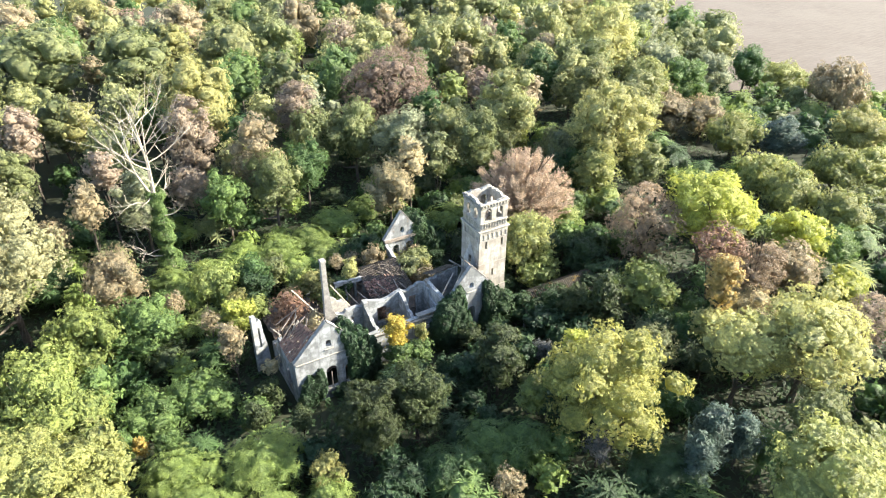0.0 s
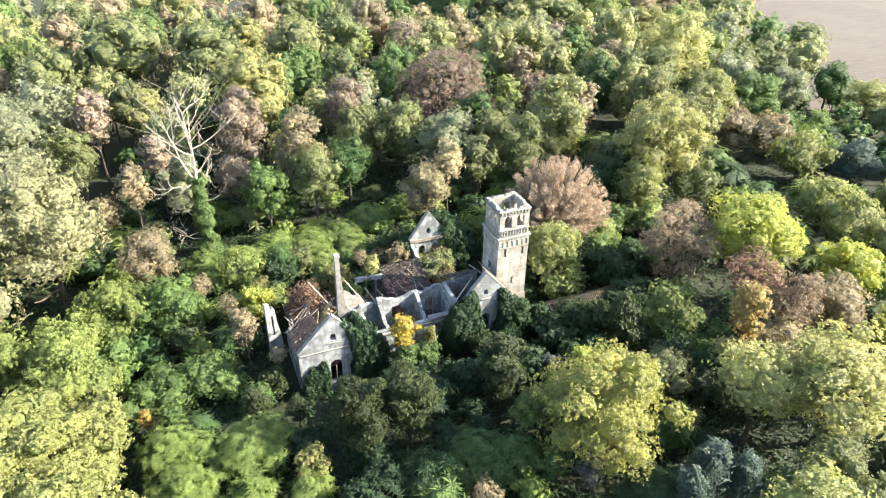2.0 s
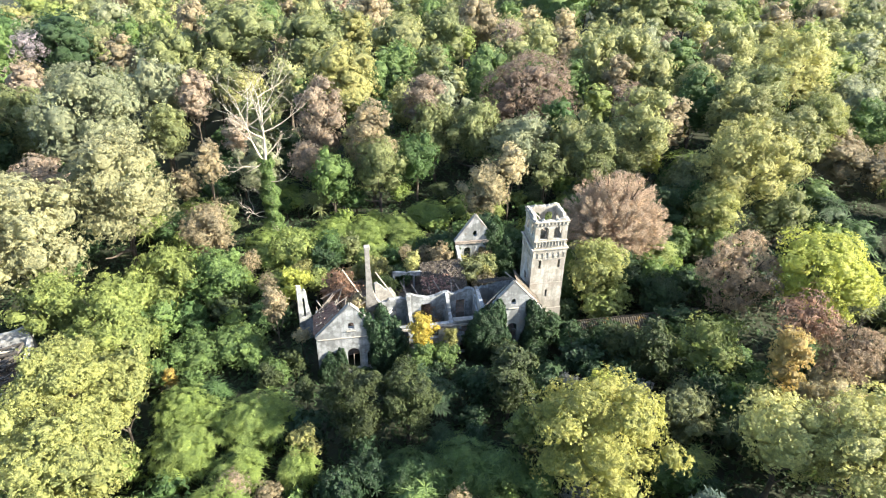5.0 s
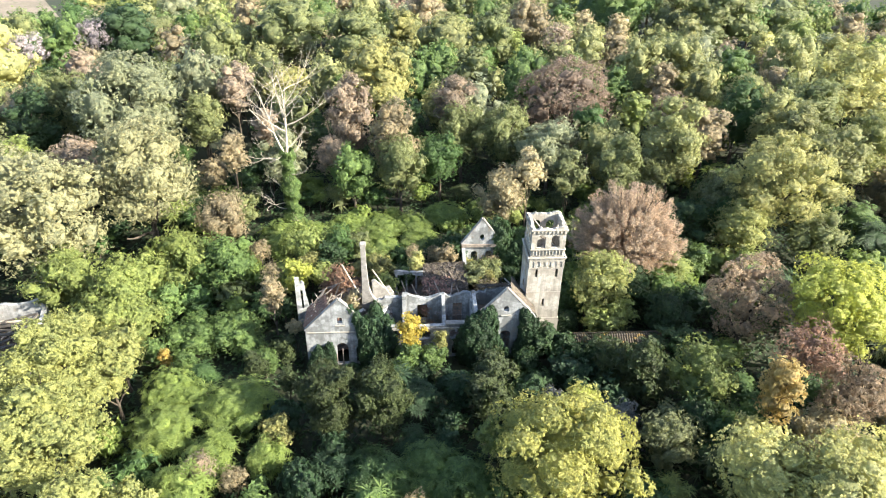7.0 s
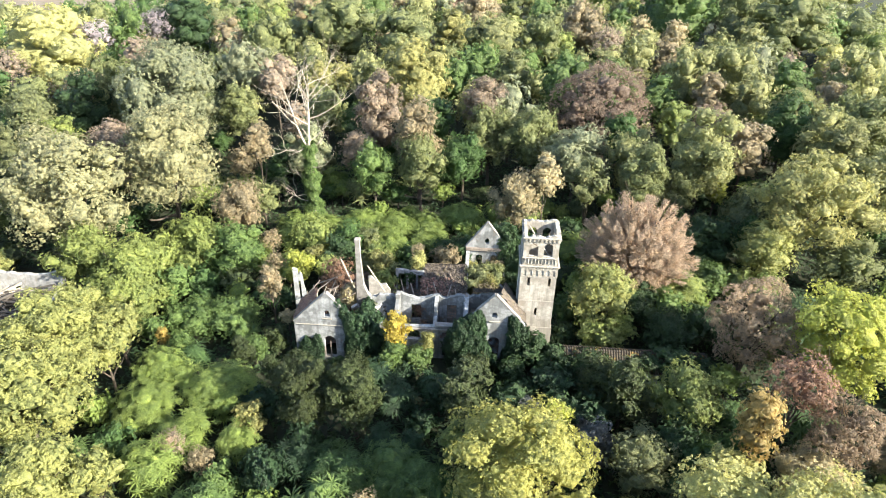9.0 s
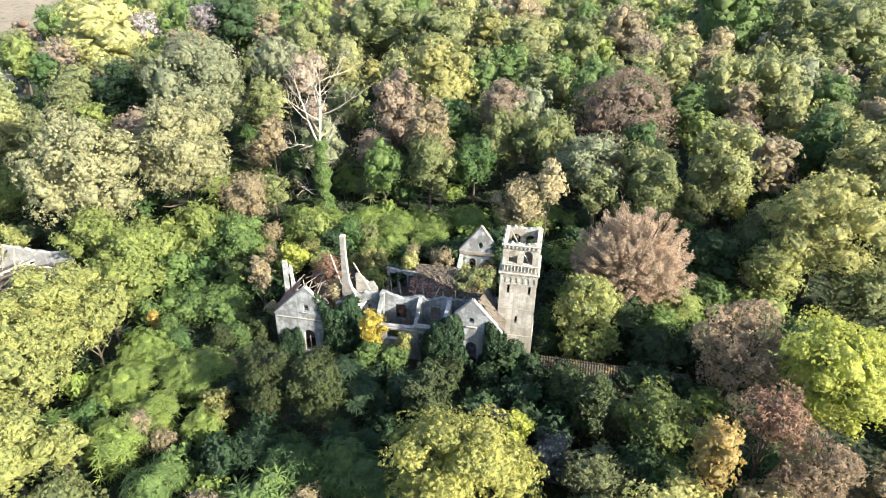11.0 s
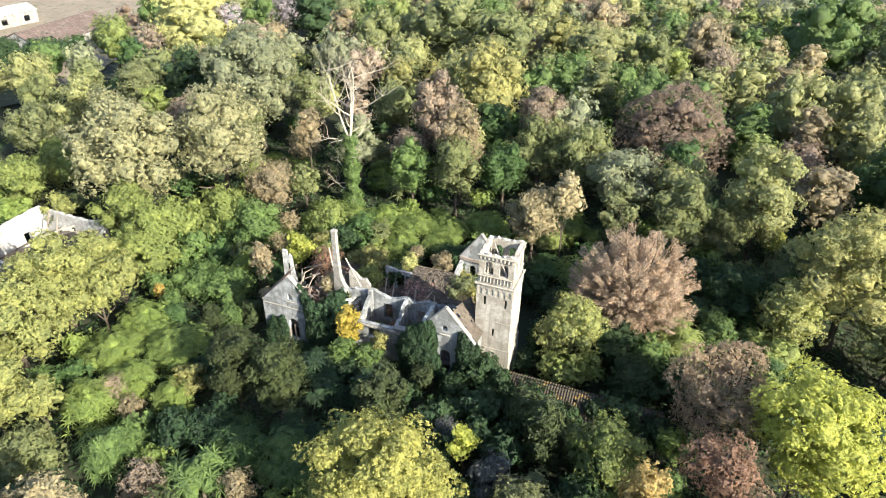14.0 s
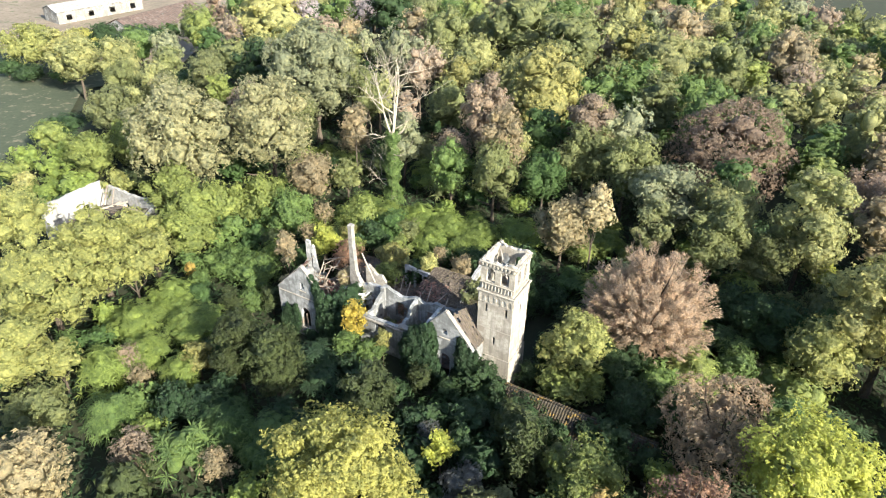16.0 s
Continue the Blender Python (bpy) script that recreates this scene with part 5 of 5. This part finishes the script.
plant("twig", "rust", 28.3, 59.6, 2, 1)
plant("broad", "lime2", -17, 64.6, 7, 4.6)
plant("broad", "lime2", -9.7, 61.9, 7, 4)
plant("broad", "lime2", -11.8, 58.9, 5.5, 2.8)
plant("fine", "tan", 30.8, 70.5, 6, 1.8)
plant("fine", "cream", 18.9, 61.2, 5.5, 1.5)
plant("broad", "dkgreen", 42.2, 74.2, 2.4, 2.9)
plant("broad", "green", 46.4, 64.4, 2.6, 2.8)
plant("broad", "dkgreen", 45.7, 60.3, 2, 2)
plant("yew", "dark", 47.8, 49.3, 4.6, 2.5)
plant("broad", "dkgreen", 56.9, 53.7, 3.6, 3.1)
plant("fine", "pale2", -2.2, 30.1, 6, 4.5)
plant("fine", "pale2", 1.1, 32.4, 5, 2.7)
plant("broad", "green2", 66.4, 60.4, 2.5, 2.7)
plant("fine", "olive2", 53.8, 66.6, 4, 2.9)
plant("broad", "lime", 62.5, 68.8, 3, 1.8)


# ---- the dead tree with ivy up its trunk ----
def make_dead_tree():
    d = empty("dead_tree", 7.4, 89.5)
    tagged(d, "tall bare dead tree, pale bleached limbs, ivy round its trunk", "tree")
    rng = random.Random(4)
    verts, faces = [], []
    base = Vector((7.4, 89.5, -0.2))
    pts = [base, base + Vector((0, 0, 5)), base + Vector((0.1, 0.1, 9)), base + Vector((-0.1, 0.2, 13.2))]
    tube(verts, faces, pts, [0.6, 0.45, 0.38, 0.3], 8)
    limbs = (((-0.42, -0.1, 1), 11.0, 0.2), ((-0.1, 0.15, 1), 12.5, 0.22), ((0.08, 0, 1), 10.5, 0.22))
    for way, ln, r in limbs:
        branch(rng, verts, faces, pts[3] - Vector((0, 0, 1.2)), Vector(way).normalized(), ln, r, 2, 6, 0.09, (5, 6), 0.05)
    for z, way, ln in ((11.8, (-0.95, 0, 0.3), 6.0), (13.5, (0.9, 0.1, 0.6), 4.5), (12.5, (0.85, -0.2, 0.25), 4.0), (9.5, (0.95, -0.2, 0.1), 3.6), (14.5, (-0.8, 0.1, 0.7), 4.5), (4.6, (-0.85, -0.45, -0.05), 4.6), (3.4, (-0.8, -0.5, -0.12), 5.4), (6.0, (-0.5, -0.5, 0.5), 3.4), (12.8, (-0.7, -0.5, 0.2), 3.6)):
        branch(rng, verts, faces, base + Vector((0, 0, z)), Vector(way).normalized(), ln, 0.1, 2, 4, 0.26, (3, 4), 0.05)
    under(link_mesh("trunk", verts, faces, pale_bark, None, "bleached bare limbs"), d)
    r = np.random.default_rng(9)
    n = 6000
    a, z = r.uniform(0, 2 * math.pi, n), r.uniform(0.2, 13.2, n)
    rad = (1.45 + 0.35 * np.sin(z * 1.1) + 0.3 * np.sin(z * 2.7 + a * 2)) * (1 - 0.03 * z) * (0.75 + 0.35 * r.random(n))
    e = np.stack([np.cos(a), np.sin(a), 0.25 * np.ones(n)], axis=1)
    p = np.stack([7.4 + rad * np.cos(a), 89.5 + rad * np.sin(a), z], axis=1)
    me = leaf_mesh("ivy", p, e + directions(r, n) * 0.5, directions(r, n), 0.36 * r.uniform(0.7, 1.3, n), 0.27 * r.uniform(0.7, 1.3, n))
    ivy = new("ivy", me)
    ivy.material_slots[0].link = "OBJECT"
    ivy.material_slots[0].material = leaf_mats["green2"]
    ivy["label"] = "green ivy sleeve round the trunk"
    under(ivy, d)


make_dead_tree()


# ---- ivy on the walls ----
def ivy_patch(seed, blobs, n, label, colour="ivy"):
    """A mass of ivy: leaves over a few overlapping flattened mounds that cling to the masonry (centre, radii)."""
    r = np.random.default_rng(seed)
    n = n * 2
    w = np.array([b[3] * b[5] + b[4] * b[5] for b in blobs])
    pick = r.choice(len(blobs), n, p=w / w.sum())
    c = np.array([b[:3] for b in blobs])[pick]
    s = np.array([b[3:] for b in blobs])[pick]
    e = directions(r, n)
    p0 = c + e * s
    wob = 1 + 0.2 * np.sin(e[:, 0] * 7 + pick) * np.sin(e[:, 2] * 6 + e[:, 1] * 5) + 0.14 * np.sin(p0[:, 0] * 5.1 + p0[:, 2] * 3.7) * np.sin(p0[:, 2] * 6.3 - p0[:, 1] * 4)
    p = c + e * s * wob[:, None] * (1.05 - 0.3 * r.random(n) ** 2)[:, None]
    keep = p[:, 2] > 0.05
    p, nn = p[keep], (e / s)[keep]
    nn = nn / np.linalg.norm(nn, axis=1, keepdims=True) + directions(r, len(p)) * 0.45
    L = 0.34 * r.uniform(0.7, 1.3, len(p))
    me = leaf_mesh("ivy", p, nn, directions(r, len(p)), L, L * 0.9)
    ob = new("ivy", me)
    ob.material_slots[0].link = "OBJECT"
    ob.material_slots[0].material = leaf_mats[colour]
    return tagged(ob, label, "ivy", "ivy on the ruin", "stuff")


ivy_patch(1, [(34.4, 54.8, 3.2, 1.7, 0.9, 3.3), (33.3, 55.0, 3.0, 1.7, 1.2, 3.3), (32.4, 55.3, 2.4, 1.3, 1.0, 2.6), (35.5, 54.9, 2.0, 1.2, 0.7, 2.2), (34.0, 55.3, 5.6, 1.3, 0.8, 1.9), (34.6, 55.1, 6.4, 0.9, 0.5, 1.6), (35.3, 55.2, 5.6, 0.7, 0.4, 2.0), (36.4, 54.8, 1.0, 1.2, 0.7, 1.4), (33.2, 55.2, 4.8, 1.4, 1.0, 2.1), (35.1, 55.3, 7.6, 0.45, 0.3, 0.9)], 13500, "dark ivy mass climbing beside the gable")
ivy_patch(2, [(39.2, 55.0, 3.4, 0.85, 0.55, 3.3), (40.2, 55.5, 3.0, 0.95, 1.0, 3.0), (41.3, 56.6, 1.9, 1.4, 0.9, 2.1), (38.6, 54.95, 1.6, 0.7, 0.4, 1.8), (42.9, 56.9, 1.2, 1.4, 0.8, 1.5), (39.3, 55.1, 5.7, 0.7, 0.4, 1.7), (40.1, 55.4, 4.9, 0.75, 0.6, 1.6), (38.9, 55.3, 7.0, 0.5, 0.3, 1.0)], 9000, "dark ivy mass between gable and tower")
ivy_patch(3, [(20.6, 53.85, 3.6, 0.9, 0.5, 3.6), (21.6, 54.0, 3.4, 1.2, 0.8, 3.4), (22.7, 54.9, 2.8, 1.4, 1.3, 2.9), (21.6, 56.0, 4.2, 1.1, 2.0, 2.7), (22.4, 57.4, 3.2, 1.4, 1.4, 2.5), (20.3, 54.05, 6.6, 0.8, 0.45, 1.6), (19.6, 54.2, 8.0, 0.55, 0.4, 1.0), (21.1, 54.3, 6.0, 0.9, 0.6, 1.4), (19.0, 54.3, 9.1, 0.4, 0.35, 0.6), (21.6, 58.6, 5.0, 0.8, 1.6, 1.3), (21.8, 55.2, 6.3, 0.7, 1.0, 0.8)], 12500, "ivy running down the gable slope and side wall")
ivy_patch(4, [(15.2, 53.85, 2.0, 1.1, 0.3, 2.0), (14.4, 53.8, 1.0, 0.7, 0.4, 1.3), (18.9, 53.7, 0.8, 1.2, 0.4, 0.8), (16.4, 53.85, 2.6, 0.6, 0.25, 1.9)], 2800, "ivy creeping up below the gable windows")
ivy_patch(6, [(45.0, 52.6, 2.2, 1.6, 0.9, 2.3), (51.5, 52.4, 2.0, 1.8, 1.0, 2.2), (54.5, 53.6, 3.9, 1.2, 1.2, 0.7), (57.5, 52.6, 1.8, 1.6, 0.9, 2.0), (60.6, 53.6, 3.0, 1.4, 1.6, 1.6), (44.0, 54.2, 4.0, 1.2, 1.1, 0.8)], 5200, "tangled creeper over the arcaded wing", "dkgreen")
ivy_patch(5, [(38.4, 71.9, 6.0, 1.3, 1.2, 3.2), (38.0, 73.6, 6.6, 2.2, 2.2, 2.6), (32.4, 71.8, 4.2, 1.4, 1.0, 2.6), (39.8, 71.4, 3.6, 1.7, 1.6, 2.9)], 6500, "green creeper over the back gable's shoulders", "dkgreen")


# ---- the rest of the wood ----
OUTLINE = [(-160, 122), (-4, 22), (17, 12), (52, 5), (95, 22), (258, 112), (262, 150), (215, 206), (160, 255), (78, 286), (-12, 270), (-76, 246), (-122, 200), (-145, 160)]
CLEAR = [[(10, 50), (46, 50), (62, 51), (62, 57), (46, 64), (46, 75), (10, 75)], [(-34, 46), (-14, 46), (-14, 64), (-34, 64)], FIELD, MEADOW, YARD, [(96, 70), (112, 66), (118, 84), (98, 92)], [(-2, 79), (14, 79), (15, 91), (1, 92)], [(12, 45), (23, 45), (23, 52), (12, 52)]]


class Heap:
    """Gathers many plants into one mesh."""

    def __init__(self):
        self.v, self.tris, self.quads, self.tm, self.qm, self.n, self.mats = [], [], [], [], [], 0, []

    def slot(self, mat):
        if mat not in self.mats:
            self.mats.append(mat)
        return self.mats.index(mat)

    def put(self, shape, m, mat):
        v, tris, quads = shape
        a = np.array(m)
        self.v.append(v @ a[:3, :3].T + a[:3, 3])
        self.tris.append(tris + self.n)
        self.quads.append(quads + self.n)
        k = self.slot(mat)
        self.tm.append(np.full(len(tris), k))
        self.qm.append(np.full(len(quads), k))
        self.n += len(v)

    def make(self, name):
        me = fill_mesh(name, np.concatenate(self.v), np.concatenate(self.tris), np.concatenate(self.quads))
        for mat in self.mats:
            me.materials.append(mat)
        me.polygons.foreach_set("use_smooth", np.ones(len(me.polygons), dtype=bool))
        me.polygons.foreach_set("material_index", np.concatenate(self.tm + self.qm).astype(np.int32))
        return new(name, me)


def fill_wood():
    rng = random.Random(21)
    shades = ["olive"] * 8 + ["green2"] * 4 + ["olive2"] * 7 + ["dkolive"] * 2 + ["green"] * 2 + ["tan"] * 2 + ["paleoak2"] * 3 + ["yolive", "pink2", "lime2", "lime2", "rust2", "pale"]
    # darkest leaves: the shade between yews and manor is put into their colour
    shaded_low = ["dkgreen"] * 3 + ["ivy"] * 5
    deep = ["dkgreen"] * 4 + ["green"] * 3 + ["dark2", "dkolive", "green2"]
    low = ["green"] * 3 + ["dkgreen"] * 2 + ["green2"] * 4 + ["vine"] * 3 + ["dark2", "olive", "lime2", "lime2"]
    spots = list(planted)
    wood, thicket = Heap(), Heap()
    tv, tf = [], []
    tube(tv, tf, [Vector((0, 0, -0.3)), Vector((0.1, 0, 3)), Vector((0, 0.1, 7))], [0.34, 0.25, 0.12], 5)
    pole = (np.array([tuple(v) for v in tv]), np.zeros((0, 3), dtype=np.int64), np.array(tf))
    for tall in (True, False):
        for _ in range(9000 if tall else 12500):
            x, y = rng.uniform(-160, 262), rng.uniform(5, 286) if tall else rng.uniform(5, 185)
            if not inside(OUTLINE, x, y) or any(inside(c, x, y) for c in CLEAR):
                continue
            if math.hypot(x - 30, y - 5) > 240:
                continue
            if tall and y < 82 + 0.1 * abs(x - 30):
                continue
            close = not tall and 30 < y < 98 and -15 < x < 75
            if not tall and not close and (not -70 < x < 170 or rng.random() < 0.4):
                continue
            r = rng.uniform(3.8, 6.2) if tall else rng.uniform(1.6, 3.2) if close else rng.uniform(2.6, 4.2)
            if any((x - a) ** 2 + (y - b) ** 2 < ((c + r) * (0.75 if tall else 0.53 if close else 0.67)) ** 2 for a, b, c in spots):
                continue
            kind = "broad" if rng.random() < (0.75 if tall else 0.45) else ("fine" if tall else rng.choice(("fine", "frond", "frond")))
            R = min(SIZES, key=lambda s: abs(math.log(s / r)))
            zc = rng.uniform(8.0, 12.0) if tall else rng.uniform(2.0, 3.8)
            rz = r * rng.uniform(0.85, 1.1) if tall else min(r, zc)
            rz, zc = reach_down(zc + rz, r, tall)
            high = min(TALLS, key=lambda s: abs(math.log(s * r / rz)))
            spin = pose(0, 0, 0, 0, 0, rng.uniform(0, 360))
            heap = wood if tall else thicket
            # bushes in the box before the manor get the shade-dark leaf colours
            colour = rng.choice(shades if tall else shaded_low if 10 < x < 47 and 36 < y < 54 else low if y < 98 else deep)
            far = y > 100 or not tall
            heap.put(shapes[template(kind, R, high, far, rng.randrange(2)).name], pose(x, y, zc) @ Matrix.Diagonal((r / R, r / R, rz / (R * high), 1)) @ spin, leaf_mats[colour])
            heap.put(pole, pose(x, y, 0) @ Matrix.Diagonal((r / 5, r / 5, zc / 7, 1)), bark)
            spots.append((x, y, r))
    tagged(wood.make("surrounding_wood"), "dense wood of olive, green and tan autumn trees", "wood", kind="stuff")
    tagged(thicket.make("thicket"), "tangled green thicket of bushes between the trees", "thicket", kind="stuff")


fill_wood()


def undergrowth():
    r = np.random.default_rng(31)
    n = 60000
    p = np.stack([r.uniform(-40, 110, n), r.uniform(12, 115, n), np.zeros(n)], axis=1)
    keep = ~((p[:, 0] > 13) & (p[:, 0] < 44) & (p[:, 1] > 53.5) & (p[:, 1] < 73)) & ~((p[:, 0] > -31.5) & (p[:, 0] < -15.5) & (p[:, 1] > 51) & (p[:, 1] < 62.5)) & ~((p[:, 0] > 43) & (p[:, 0] < 61.5) & (p[:, 1] > 52.3) & (p[:, 1] < 56))
    p = p[keep]
    n = len(p)
    p[:, 2] = 0.2 + 1.1 * r.random(n) ** 2 * (0.6 + 0.4 * np.sin(p[:, 0] * 0.7) * np.sin(p[:, 1] * 0.6))
    L = r.uniform(0.4, 0.9, n)
    me = leaf_mesh("undergrowth", p, np.array([0, 0, 1.0]) + directions(r, n) * 0.6, directions(r, n), L, L * 0.5)
    ob = new("undergrowth", me)
    ob.material_slots[0].link = "OBJECT"
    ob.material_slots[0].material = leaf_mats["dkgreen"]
    tagged(ob, "low dark green undergrowth of brambles and nettles", "undergrowth", kind="stuff")


undergrowth()
